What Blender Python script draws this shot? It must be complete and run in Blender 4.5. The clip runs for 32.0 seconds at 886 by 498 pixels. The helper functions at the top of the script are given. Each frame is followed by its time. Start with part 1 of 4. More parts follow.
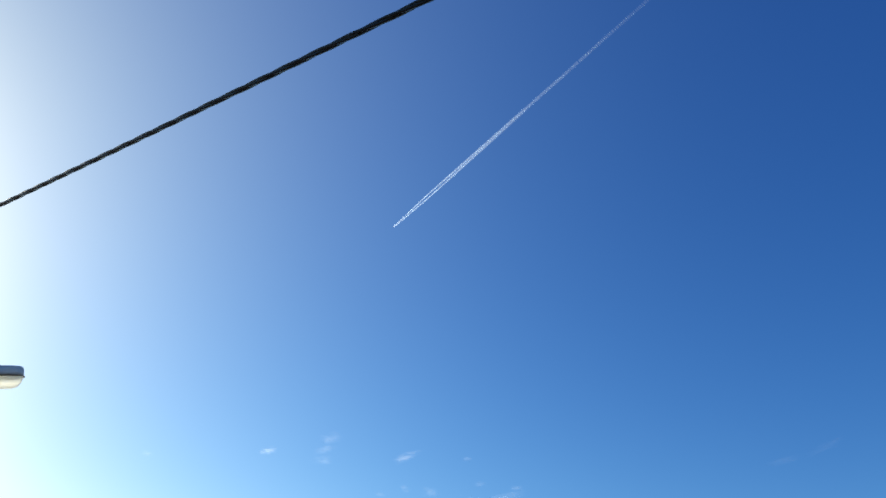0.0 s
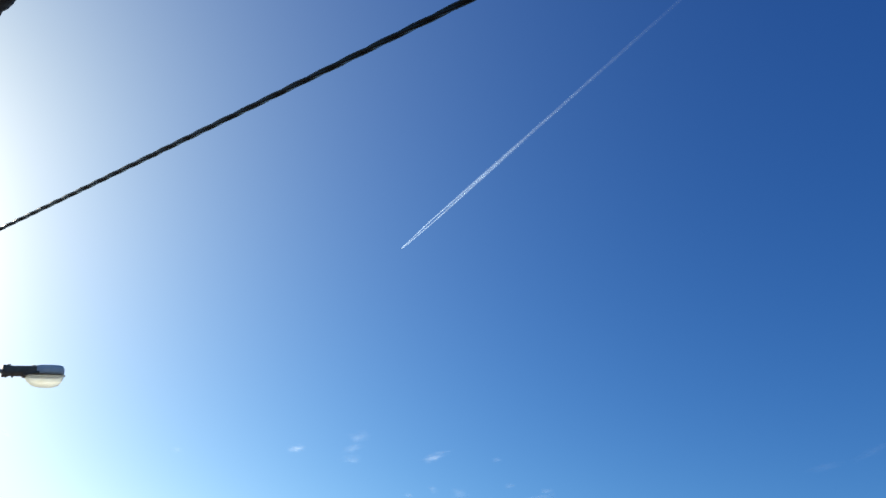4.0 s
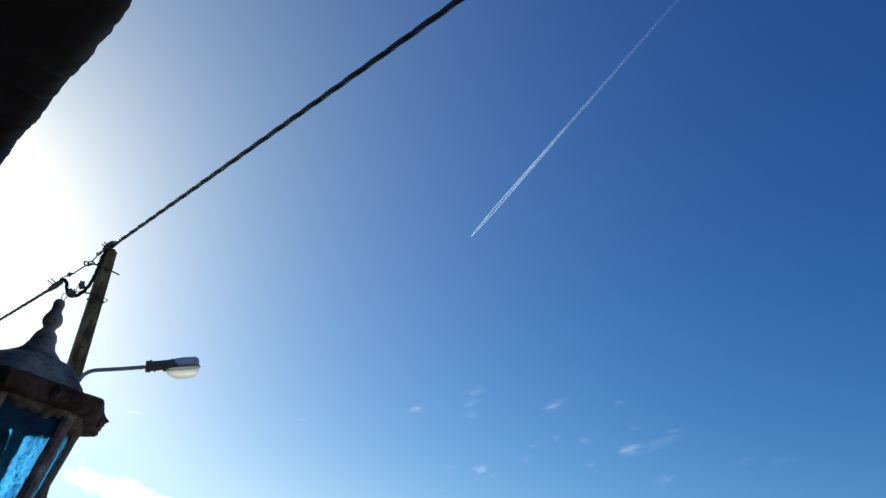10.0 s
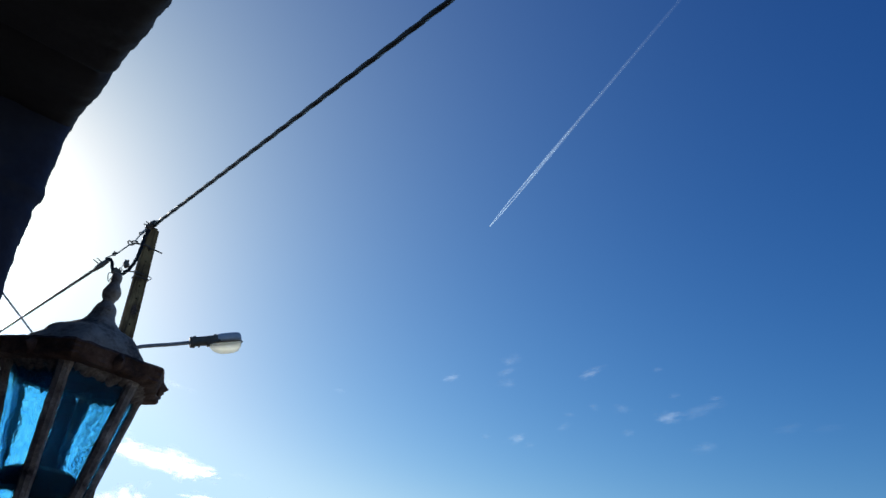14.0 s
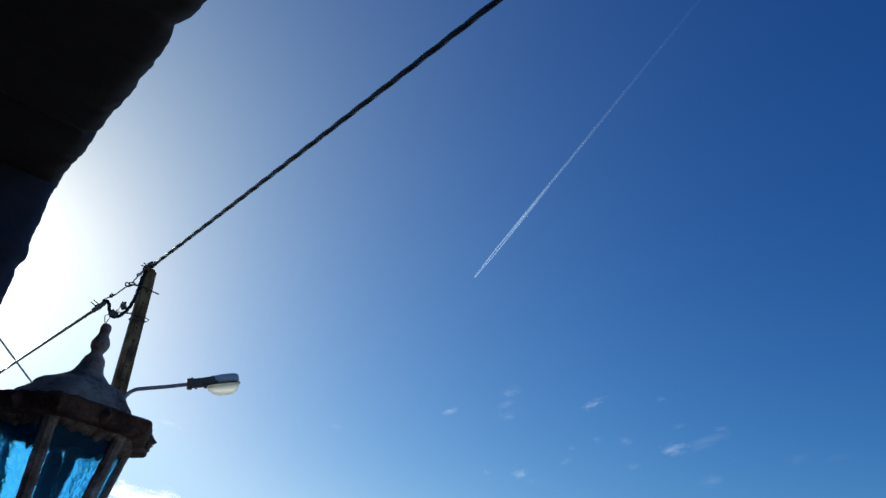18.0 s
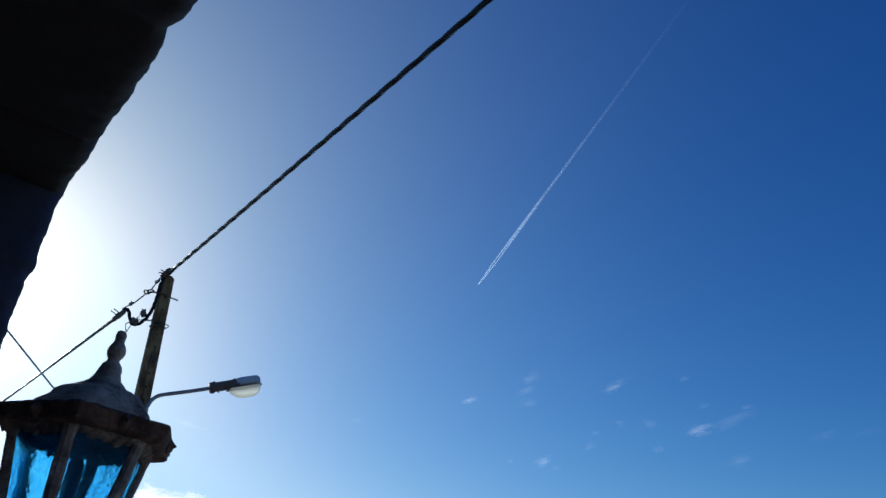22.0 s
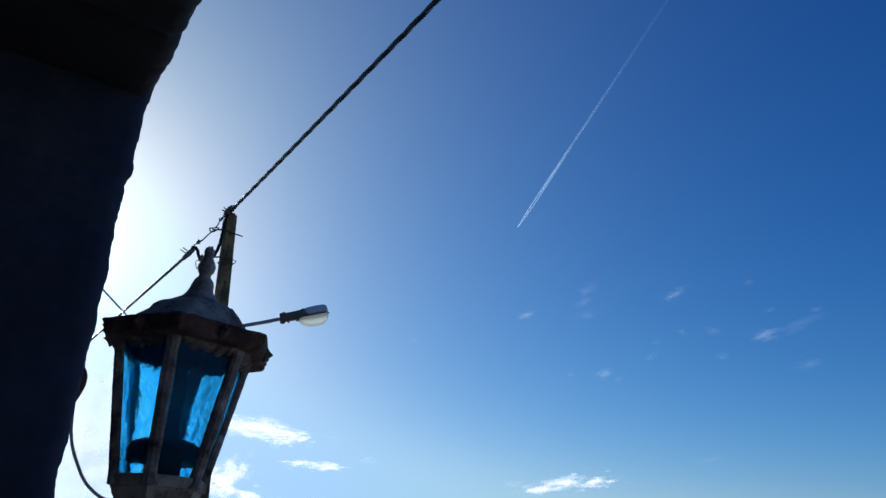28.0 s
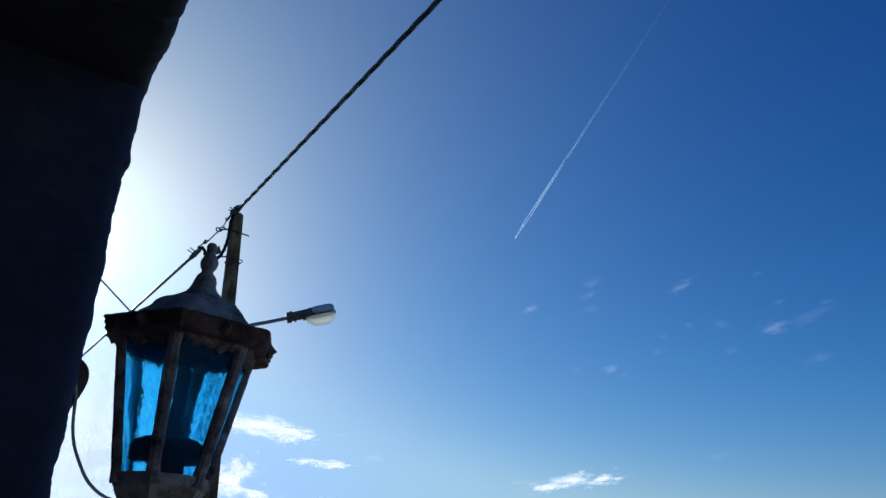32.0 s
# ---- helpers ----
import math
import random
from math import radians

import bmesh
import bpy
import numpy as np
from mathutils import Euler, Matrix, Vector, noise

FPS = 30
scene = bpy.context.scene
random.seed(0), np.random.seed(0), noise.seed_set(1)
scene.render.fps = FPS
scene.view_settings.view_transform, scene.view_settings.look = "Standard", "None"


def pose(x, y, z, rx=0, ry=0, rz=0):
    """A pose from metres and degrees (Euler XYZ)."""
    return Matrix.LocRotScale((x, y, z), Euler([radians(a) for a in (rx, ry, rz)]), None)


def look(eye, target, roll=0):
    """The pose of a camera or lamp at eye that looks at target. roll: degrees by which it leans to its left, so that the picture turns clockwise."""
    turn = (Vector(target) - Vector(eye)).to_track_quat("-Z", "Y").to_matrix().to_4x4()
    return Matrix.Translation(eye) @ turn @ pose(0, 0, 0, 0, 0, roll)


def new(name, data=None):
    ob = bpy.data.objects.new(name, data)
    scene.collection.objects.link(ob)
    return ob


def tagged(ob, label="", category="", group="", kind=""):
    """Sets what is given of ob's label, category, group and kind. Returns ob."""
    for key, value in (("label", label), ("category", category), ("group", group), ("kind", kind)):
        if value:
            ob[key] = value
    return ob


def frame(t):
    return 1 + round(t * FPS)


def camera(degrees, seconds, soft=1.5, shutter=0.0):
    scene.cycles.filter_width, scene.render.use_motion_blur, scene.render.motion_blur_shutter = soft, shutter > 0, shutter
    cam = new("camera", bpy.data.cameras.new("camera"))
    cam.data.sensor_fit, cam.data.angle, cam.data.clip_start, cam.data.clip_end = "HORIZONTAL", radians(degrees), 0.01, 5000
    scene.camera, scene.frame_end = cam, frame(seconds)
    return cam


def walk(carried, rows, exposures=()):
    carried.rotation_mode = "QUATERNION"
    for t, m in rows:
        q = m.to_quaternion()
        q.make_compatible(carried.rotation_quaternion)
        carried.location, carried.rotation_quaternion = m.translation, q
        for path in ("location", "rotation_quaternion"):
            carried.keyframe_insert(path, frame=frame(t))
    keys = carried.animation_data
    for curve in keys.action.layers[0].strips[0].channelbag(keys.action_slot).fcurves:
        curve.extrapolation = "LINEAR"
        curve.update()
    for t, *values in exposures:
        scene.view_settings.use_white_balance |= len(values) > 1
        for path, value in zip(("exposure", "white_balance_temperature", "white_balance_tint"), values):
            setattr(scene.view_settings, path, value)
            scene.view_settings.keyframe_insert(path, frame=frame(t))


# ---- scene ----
cam = camera(64.32, 32.0)
walk(cam, [
    (0.0, pose(0.0570, -0.0754, 1.7288, 124.328, -4.611, -24.646)),
    (0.5, pose(0.0412, -0.0701, 1.7256, 123.792, -5.286, -23.858)),
    (1.0, pose(0.0314, -0.0639, 1.7229, 125.057, -5.609, -23.560)),
    (1.5, pose(0.0366, -0.0615, 1.7228, 124.865, -5.313, -23.446)),
    (2.0, pose(0.0396, -0.0595, 1.7225, 124.710, -4.925, -23.540)),
    (2.5, pose(0.0369, -0.0583, 1.7218, 124.775, -5.034, -23.790)),
    (3.0, pose(0.0343, -0.0570, 1.7211, 124.795, -5.351, -23.545)),
    (3.5, pose(0.0264, -0.0565, 1.7199, 124.690, -5.855, -23.264)),
    (5.5, pose(0.0261, -0.0563, 1.7216, 123.539, -5.627, -20.144)),
    (6.0, pose(0.0254, -0.0493, 1.7286, 123.215, -5.364, -19.013)),
    (6.5, pose(0.0269, -0.0503, 1.7219, 122.768, -5.197, -17.619)),
    (7.0, pose(0.0211, -0.0517, 1.7207, 122.234, -5.404, -16.508)),
    (7.5, pose(0.0192, -0.0498, 1.7166, 121.476, -5.067, -15.168)),
    (8.0, pose(0.0171, -0.0455, 1.7193, 121.173, -4.853, -14.730)),
    (8.5, pose(0.0184, -0.0487, 1.7218, 120.836, -4.506, -14.147)),
    (9.0, pose(0.0216, -0.0515, 1.7199, 120.690, -4.342, -13.479)),
    (9.5, pose(0.0206, -0.0456, 1.7228, 120.776, -4.421, -12.843)),
    (10.0, pose(0.0108, -0.0435, 1.7196, 120.388, -4.516, -12.362)),
    (10.5, pose(0.0111, -0.0370, 1.7174, 120.105, -4.314, -12.751)),
    (11.0, pose(0.0150, -0.0392, 1.7180, 119.828, -4.422, -12.893)),
    (11.5, pose(0.0134, -0.0375, 1.7161, 119.611, -4.499, -12.782)),
    (12.0, pose(0.0007, -0.0316, 1.7121, 119.078, -4.549, -12.124)),
    (12.5, pose(-0.0056, -0.0292, 1.7122, 118.759, -4.762, -11.586)),
    (13.0, pose(-0.0010, -0.0322, 1.7090, 118.414, -4.731, -10.841)),
    (13.5, pose(-0.0031, -0.0316, 1.7081, 118.164, -4.805, -9.981)),
    (14.0, pose(-0.0055, -0.0409, 1.7082, 118.032, -4.980, -9.411)),
    (14.5, pose(-0.0099, -0.0396, 1.7083, 117.899, -4.497, -8.630)),
    (16.5, pose(-0.0053, -0.0402, 1.7194, 119.965, -4.582, -9.089)),
    (17.0, pose(-0.0005, -0.0462, 1.7217, 120.611, -4.757, -9.508)),
    (17.5, pose(0.0033, -0.0457, 1.7213, 120.816, -4.481, -9.436)),
    (18.0, pose(0.0045, -0.0470, 1.7235, 120.943, -4.225, -9.106)),
    (18.5, pose(0.0052, -0.0411, 1.7229, 120.952, -4.182, -8.844)),
    (19.0, pose(0.0085, -0.0439, 1.7231, 120.912, -3.966, -8.369)),
    (19.5, pose(0.0136, -0.0497, 1.7242, 121.013, -3.773, -8.025)),
    (20.0, pose(0.0140, -0.0451, 1.7236, 120.954, -3.691, -7.828)),
    (20.5, pose(0.0159, -0.0453, 1.7245, 120.705, -3.500, -7.694)),
    (21.0, pose(0.0117, -0.0444, 1.7237, 120.666, -3.231, -7.438)),
    (21.5, pose(0.0116, -0.0430, 1.7257, 120.637, -3.089, -7.191)),
    (22.0, pose(0.0132, -0.0432, 1.7246, 120.322, -2.602, -6.745)),
    (22.5, pose(0.0099, -0.0358, 1.7237, 119.921, -2.219, -6.363)),
    (23.0, pose(0.0124, -0.0327, 1.7226, 119.547, -2.221, -6.156)),
    (23.5, pose(0.0135, -0.0224, 1.7193, 118.770, -2.390, -5.680)),
    (24.0, pose(0.0126, -0.0132, 1.7161, 117.790, -2.704, -4.300)),
    (24.5, pose(0.0108, -0.0047, 1.7115, 117.043, -2.555, -3.150)),
    (25.0, pose(0.0087, 0.0017, 1.7074, 116.296, -2.410, -2.250)),
    (25.5, pose(0.0069, 0.0049, 1.7025, 115.682, -2.166, -1.564)),
    (26.0, pose(-0.0028, 0.0094, 1.7034, 115.122, -2.174, -0.994)),
    (26.5, pose(-0.0052, 0.0052, 1.6991, 114.621, -1.815, -0.720)),
    (28.5, pose(-0.0275, -0.0032, 1.6997, 114.058, -1.758, -1.668)),
    (29.0, pose(-0.0274, -0.0028, 1.6993, 114.066, -1.847, -2.014)),
    (29.5, pose(-0.0228, -0.0011, 1.7014, 113.972, -1.794, -1.997)),
    (30.0, pose(-0.0226, 0.0053, 1.6995, 113.859, -1.535, -1.665)),
    (30.5, pose(-0.0236, 0.0089, 1.7002, 113.862, -1.519, -1.540)),
    (31.0, pose(-0.0240, 0.0123, 1.7021, 114.019, -1.787, -1.581)),
    (31.5, pose(-0.0234, 0.0096, 1.7002, 114.081, -1.745, -1.103)),
    (32.0, pose(-0.0222, 0.0147, 1.6998, 113.936, -1.498, -0.639)),
], exposures=[(0.0, 0.45, 7350, 10), (3.0, 0.40, 7300, 10), (6.0, 0.23, 7150, 10), (8.0, 0.02, 6900, 10), (12.0, -0.04, 6750, 10), (13.0, -0.07, 6680, 10), (14.0, -0.2, 6550, 10), (17.0, -0.33, 6350, 10),
                         (19.0, -0.36, 6150, 10), (24.0, -0.42, 5940, 10), (26.0, -0.45, 5870, 10), (29.0, -0.56, 5690, 10), (32.0, -0.62, 5660, 10)])

# ---- light ----
SUN_AZ, SUN_EL = -33.5, 20.0          # degrees: clockwise from +y, above the horizon
SUN_DIR = Vector((math.sin(radians(SUN_AZ)) * math.cos(radians(SUN_EL)),
                  math.cos(radians(SUN_AZ)) * math.cos(radians(SUN_EL)), math.sin(radians(SUN_EL))))
world = bpy.data.worlds.new("sky")
scene.world = world
world.use_nodes = True
wn, wl = world.node_tree.nodes, world.node_tree.links
wn.clear()
sky = wn.new("ShaderNodeTexSky")
sky.sky_type = "NISHITA"
sky.sun_disc = False
sky.sun_elevation = radians(SUN_EL)
sky.sun_rotation = radians(SUN_AZ)
sky.altitude = 600.0
sky.air_density = 1.0
sky.dust_density = 0.6
sky.ozone_density = 3.0
bg = wn.new("ShaderNodeBackground")
# the channel colours below carry a factor of 10, which this strength takes back
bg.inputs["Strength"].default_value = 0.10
out = wn.new("ShaderNodeOutputWorld")


def sky_math(operation, a, b=None):
    n = wn.new("ShaderNodeMath")
    n.operation = operation
    for k, v in enumerate((a, b)):
        if v is None:
            continue
        if isinstance(v, (int, float)):
            n.inputs[k].default_value = v
        else:
            wl.new(v, n.inputs[k])
    return n.outputs[0]


# tuned channel powers (deep blue away from the sun) plus a glow added round it
split, join = wn.new("ShaderNodeSeparateColor"), wn.new("ShaderNodeCombineColor")
wl.new(sky.outputs["Color"], split.inputs["Color"])
away = wn.new("ShaderNodeTexCoord")
toward = wn.new("ShaderNodeVectorMath")
toward.operation = "DOT_PRODUCT"
wl.new(away.outputs["Generated"], toward.inputs[0])
toward.inputs[1].default_value = SUN_DIR
angle = sky_math("ARCCOSINE", sky_math("MINIMUM", toward.outputs["Value"], 0.99999))
up = wn.new("ShaderNodeSeparateXYZ")
wl.new(away.outputs["Generated"], up.inputs[0])
deep = sky_math("POWER", sky_math("DIVIDE", sky_math("ADD", sky_math("MAXIMUM", up.outputs["Z"], 0.0), 0.15), 0.6), 0.68)
tight = sky_math("EXPONENT", sky_math("DIVIDE", angle, radians(-3.0)))
for k, (power, tint, halo) in enumerate(((1.888, 0.258, 1.64), (1.337, 0.299, 1.375), (0.945, 0.418, 0.600))):
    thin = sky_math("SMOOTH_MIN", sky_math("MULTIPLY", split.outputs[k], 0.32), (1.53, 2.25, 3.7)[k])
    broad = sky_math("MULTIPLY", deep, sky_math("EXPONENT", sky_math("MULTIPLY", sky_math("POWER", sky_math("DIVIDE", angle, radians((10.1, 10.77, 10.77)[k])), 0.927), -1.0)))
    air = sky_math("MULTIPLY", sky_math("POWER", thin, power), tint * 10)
    glow = sky_math("ADD", sky_math("MULTIPLY", broad, halo * 10), sky_math("MULTIPLY", tight, 30.0))
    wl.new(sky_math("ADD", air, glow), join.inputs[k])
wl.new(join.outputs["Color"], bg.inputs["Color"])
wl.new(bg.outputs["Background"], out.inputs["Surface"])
sun = new("sun", bpy.data.lights.new("sun", "SUN"))
sun.data.energy, sun.data.angle, sun.data.color = 5.0, radians(0.53), (1.0, 0.965, 0.91)
sun.matrix_world = look(SUN_DIR * 50.0, (0, 0, 0))


# ---- materials ----
def material(name):
    m = bpy.data.materials.new(name)
    m.use_nodes = True
    n = m.node_tree.nodes
    return m, n, m.node_tree.links, n["Principled BSDF"]


def ramp(n, l, source, stops):
    r = n.new("ShaderNodeValToRGB")
    e = r.color_ramp.elements
    while len(e) < len(stops):
        e.new(0.5)
    for k, (p, c) in zip(e, stops):
        k.position, k.color = p, (*c, 1) if len(c) == 3 else c
    l.new(source, r.inputs["Fac"])
    return r.outputs["Color"]


def noise_tex(n, l, scale, detail=6.0, rough=0.6, coord="Object"):
    tc = n.new("ShaderNodeTexCoord")
    t = n.new("ShaderNodeTexNoise")
    t.inputs["Scale"].default_value, t.inputs["Detail"].default_value, t.inputs["Roughness"].default_value = scale, detail, rough
    l.new(tc.outputs[coord], t.inputs["Vector"])
    return t


def bump(n, l, p, source, strength, distance):
    b = n.new("ShaderNodeBump")
    b.inputs["Strength"].default_value, b.inputs["Distance"].default_value = strength, distance
    l.new(source, b.inputs["Height"])
    l.new(b.outputs["Normal"], p.inputs["Normal"])


def worn(name, stops, scale, fine, rough, metal=0.0, depth=0.002):
    """A worn surface: colours by a coarse noise, relief by a fine one."""
    m, n, l, p = material(name)
    a, b = noise_tex(n, l, scale), noise_tex(n, l, fine, 8.0, 0.7)
    mix = n.new("ShaderNodeMath")
    mix.operation = "MULTIPLY_ADD"
    l.new(b.outputs["Fac"], mix.inputs[0])
    mix.inputs[1].default_value = 0.45
    l.new(a.outputs["Fac"], mix.inputs[2])
    sub = n.new("ShaderNodeMath")
    sub.operation = "SUBTRACT"
    l.new(mix.outputs[0], sub.inputs[0])
    sub.inputs[1].default_value = 0.22
    l.new(ramp(n, l, sub.outputs[0], stops), p.inputs["Base Color"])
    p.inputs["Roughness"].default_value, p.inputs["Metallic"].default_value = rough, metal
    bump(n, l, p, mix.outputs[0], 0.7, depth)
    return m


def streaked(name):
    """Old yellowish concrete: mottled, with dark runs and lichen spots drawn out along its length."""
    m = worn(name, [(0.28, (0.075, 0.045, 0.02)), (0.47, (0.2, 0.12, 0.048)), (0.75, (0.33, 0.22, 0.1))], 3.0, 55.0, 0.9, depth=0.004)
    n, l = m.node_tree.nodes, m.node_tree.links
    p = n["Principled BSDF"]
    paint = p.inputs["Base Color"].links[0].from_socket
    tc, stretch = n.new("ShaderNodeTexCoord"), n.new("ShaderNodeMapping")
    stretch.inputs["Scale"].default_value = (16.0, 16.0, 2.6)
    l.new(tc.outputs["Object"], stretch.inputs["Vector"])
    t = n.new("ShaderNodeTexNoise")
    t.inputs["Scale"].default_value, t.inputs["Detail"].default_value, t.inputs["Roughness"].default_value = 1.0, 7.0, 0.62
    l.new(stretch.outputs[0], t.inputs["Vector"])
    stain = ramp(n, l, t.outputs["Fac"], [(0.36, (0.2, 0.17, 0.15)), (0.46, (0.55, 0.5, 0.46)), (0.52, (1, 1, 1))])
    mix = n.new("ShaderNodeMix")
    mix.data_type, mix.blend_type = "RGBA", "MULTIPLY"
    mix.inputs["Factor"].default_value = 0.9
    l.new(paint, mix.inputs["A"])
    l.new(stain, mix.inputs["B"])
    l.new(mix.outputs["Result"], p.inputs["Base Color"])
    return m


# the wall's shade and the sky's blue bounce are put into this colour
PLASTER = worn("shade_blue_plaster", [(0.3, (0.02, 0.027, 0.052)), (0.55, (0.031, 0.043, 0.08)), (0.75, (0.056, 0.062, 0.088))], 6.0, 60.0, 0.9, depth=0.004)
# near-black that holds the shade under the lintel, darker than the jamb
SOFFIT = worn("shade_dark_lintel", [(0.3, (0.015, 0.014, 0.017)), (0.6, (0.025, 0.023, 0.026)), (0.8, (0.045, 0.04, 0.04))], 5.0, 50.0, 0.85, depth=0.003)
BOUNCE_WALL = worn("bounce_wall_grey", [(0.3, (0.24, 0.225, 0.2)), (0.6, (0.34, 0.325, 0.3)), (0.8, (0.42, 0.41, 0.39))], 2.0, 40.0, 0.9, depth=0.003)
INNER = worn("indoor_plaster", [(0.3, (0.1, 0.09, 0.08)), (0.7, (0.16, 0.15, 0.14))], 2.0, 30.0, 0.9)
# grey of the unseen ground, set by the light it bounces upwards
GROUND = worn("bounce_toned_ground", [(0.3, (0.16, 0.154, 0.144)), (0.7, (0.26, 0.252, 0.236))], 0.4, 40.0, 0.9, depth=0.004)
CONCRETE = streaked("weathered_concrete")
IRON = worn("flaking_painted_iron", [(0.30, (0.06, 0.04, 0.028)), (0.42, (0.21, 0.175, 0.135)), (0.53, (0.36, 0.32, 0.26)), (0.66, (0.46, 0.42, 0.35)), (0.8, (0.62, 0.58, 0.5))], 24.0, 200.0, 0.75, 0.05, 0.002)
RUST = worn("rusted_rim_iron", [(0.3, (0.024, 0.013, 0.009)), (0.5, (0.085, 0.045, 0.03)), (0.75, (0.19, 0.12, 0.085))], 35.0, 240.0, 0.8, 0.1, 0.002)
CRUST = worn("crusted_trim_iron", [(0.3, (0.03, 0.022, 0.018)), (0.45, (0.15, 0.125, 0.11)), (0.6, (0.26, 0.23, 0.20)), (0.72, (0.50, 0.45, 0.40))], 40.0, 260.0, 0.85, 0.0, 0.002)
GALV = worn("galvanised_steel", [(0.3, (0.2, 0.2, 0.21)), (0.7, (0.38, 0.38, 0.39))], 8.0, 90.0, 0.5, 0.7, 0.001)
STEEL = worn("weathered_steel", [(0.3, (0.05, 0.04, 0.035)), (0.7, (0.16, 0.14, 0.12))], 12.0, 120.0, 0.6, 0.6, 0.001)
RUBBER = worn("black_cable_sheath", [(0.3, (0.004, 0.006, 0.009)), (0.7, (0.01, 0.013, 0.019))], 5.0, 80.0, 0.32)
RUBBER.node_tree.nodes["Principled BSDF"].inputs["Specular IOR Level"].default_value = 0.2
GREYWIRE = worn("grey_pvc_cord", [(0.3, (0.3, 0.3, 0.28)), (0.7, (0.5, 0.5, 0.47))], 20.0, 150.0, 0.5)
HOUSING = worn("dark_lamp_housing", [(0.3, (0.055, 0.045, 0.036)), (0.7, (0.13, 0.11, 0.09))], 9.0, 90.0, 0.65)
# near-black that puts the shade inside the lantern into its inner parts
SHADE_BLACK = worn("shade_black_iron", [(0.3, (0.006, 0.006, 0.007)), (0.7, (0.014, 0.013, 0.013))], 30.0, 200.0, 0.85)
HOOD = worn("grey_lamp_hood", [(0.3, (0.34, 0.38, 0.44)), (0.7, (0.46, 0.5, 0.56))], 6.0, 60.0, 0.35)
BROWNPIPE = worn("brown_painted_pipe", [(0.3, (0.05, 0.025, 0.015)), (0.7, (0.14, 0.075, 0.045))], 30.0, 200.0, 0.6)
AIRFRAME = worn("white_airframe", [(0.3, (0.7, 0.7, 0.7)), (0.7, (0.8, 0.8, 0.8))], 0.5, 3.0, 0.35)


def glass_blue():
    m, n, l, p = material("hammered_blue_glass")
    tone = noise_tex(n, l, 120.0, 5.0, 0.65)
    l.new(ramp(n, l, tone.outputs["Fac"], [(0.3, (0.17, 0.62, 0.94)), (0.5, (0.27, 0.75, 0.97)), (0.7, (0.46, 0.90, 1.0))]), p.inputs["Base Color"])
    p.inputs["Specular Tint"].default_value = (0.12, 0.3, 0.5, 1)      # dims and blues the panes' reflections, so their dark parts read navy
    p.inputs["Transmission Weight"].default_value = 1.0
    p.inputs["Roughness"].default_value = 0.065
    p.inputs["IOR"].default_value = 1.45
    a, b = noise_tex(n, l, 38.0, 2.0, 0.4), noise_tex(n, l, 170.0, 2.0, 0.5)
    s = n.new("ShaderNodeMath")
    s.operation = "MULTIPLY_ADD"
    l.new(b.outputs["Fac"], s.inputs[0])
    s.inputs[1].default_value = 0.3
    l.new(a.outputs["Fac"], s.inputs[2])
    v = n.new("ShaderNodeTexVoronoi")
    v.feature = "SMOOTH_F1"
    v.inputs["Scale"].default_value = 210.0
    tc = n.new("ShaderNodeTexCoord")
    l.new(tc.outputs["Object"], v.inputs["Vector"])
    q = n.new("ShaderNodeMath")
    q.operation = "MULTIPLY_ADD"
    l.new(v.outputs["Distance"], q.inputs[0])
    q.inputs[1].default_value = 0.3
    l.new(s.outputs[0], q.inputs[2])
    bump(n, l, p, q.outputs[0], 0.17, 0.003)
    # the pebbled, dusty pane scatters a little of the light on in all directions
    scatter, mix = n.new("ShaderNodeBsdfTranslucent"), n.new("ShaderNodeMixShader")
    scatter.inputs["Color"].default_value = (0.10, 0.48, 0.95, 1)
    mix.inputs["Fac"].default_value = 0.06
    l.new(p.outputs[0], mix.inputs[1])
    l.new(scatter.outputs[0], mix.inputs[2])
    l.new(mix.outputs[0], n["Material Output"].inputs["Surface"])
    return m


def glass_bowl():
    """Yellowed milky plastic: part of the light passes straight, most is scattered on."""
    m, n, l, p = material("milky_lamp_bowl")
    p.inputs["Roughness"].default_value = 0.3
    b = noise_tex(n, l, 14.0, 3.0)
    tone = ramp(n, l, b.outputs["Fac"], [(0.3, (0.91, 0.92, 0.81)), (0.7, (0.96, 0.97, 0.92))])
    l.new(tone, p.inputs["Base Color"])
    clear, milk = n.new("ShaderNodeBsdfTransparent"), n.new("ShaderNodeBsdfTranslucent")
    l.new(tone, clear.inputs["Color"])
    l.new(tone, milk.inputs["Color"])
    x, y = n.new("ShaderNodeMixShader"), n.new("ShaderNodeMixShader")
    x.inputs["Fac"].default_value, y.inputs["Fac"].default_value = 0.7, 0.12
    l.new(clear.outputs[0], x.inputs[1])
    l.new(milk.outputs[0], x.inputs[2])
    l.new(x.outputs[0], y.inputs[1])
    l.new(p.outputs[0], y.inputs[2])
    l.new(y.outputs[0], n["Material Output"].inputs["Surface"])
    return m


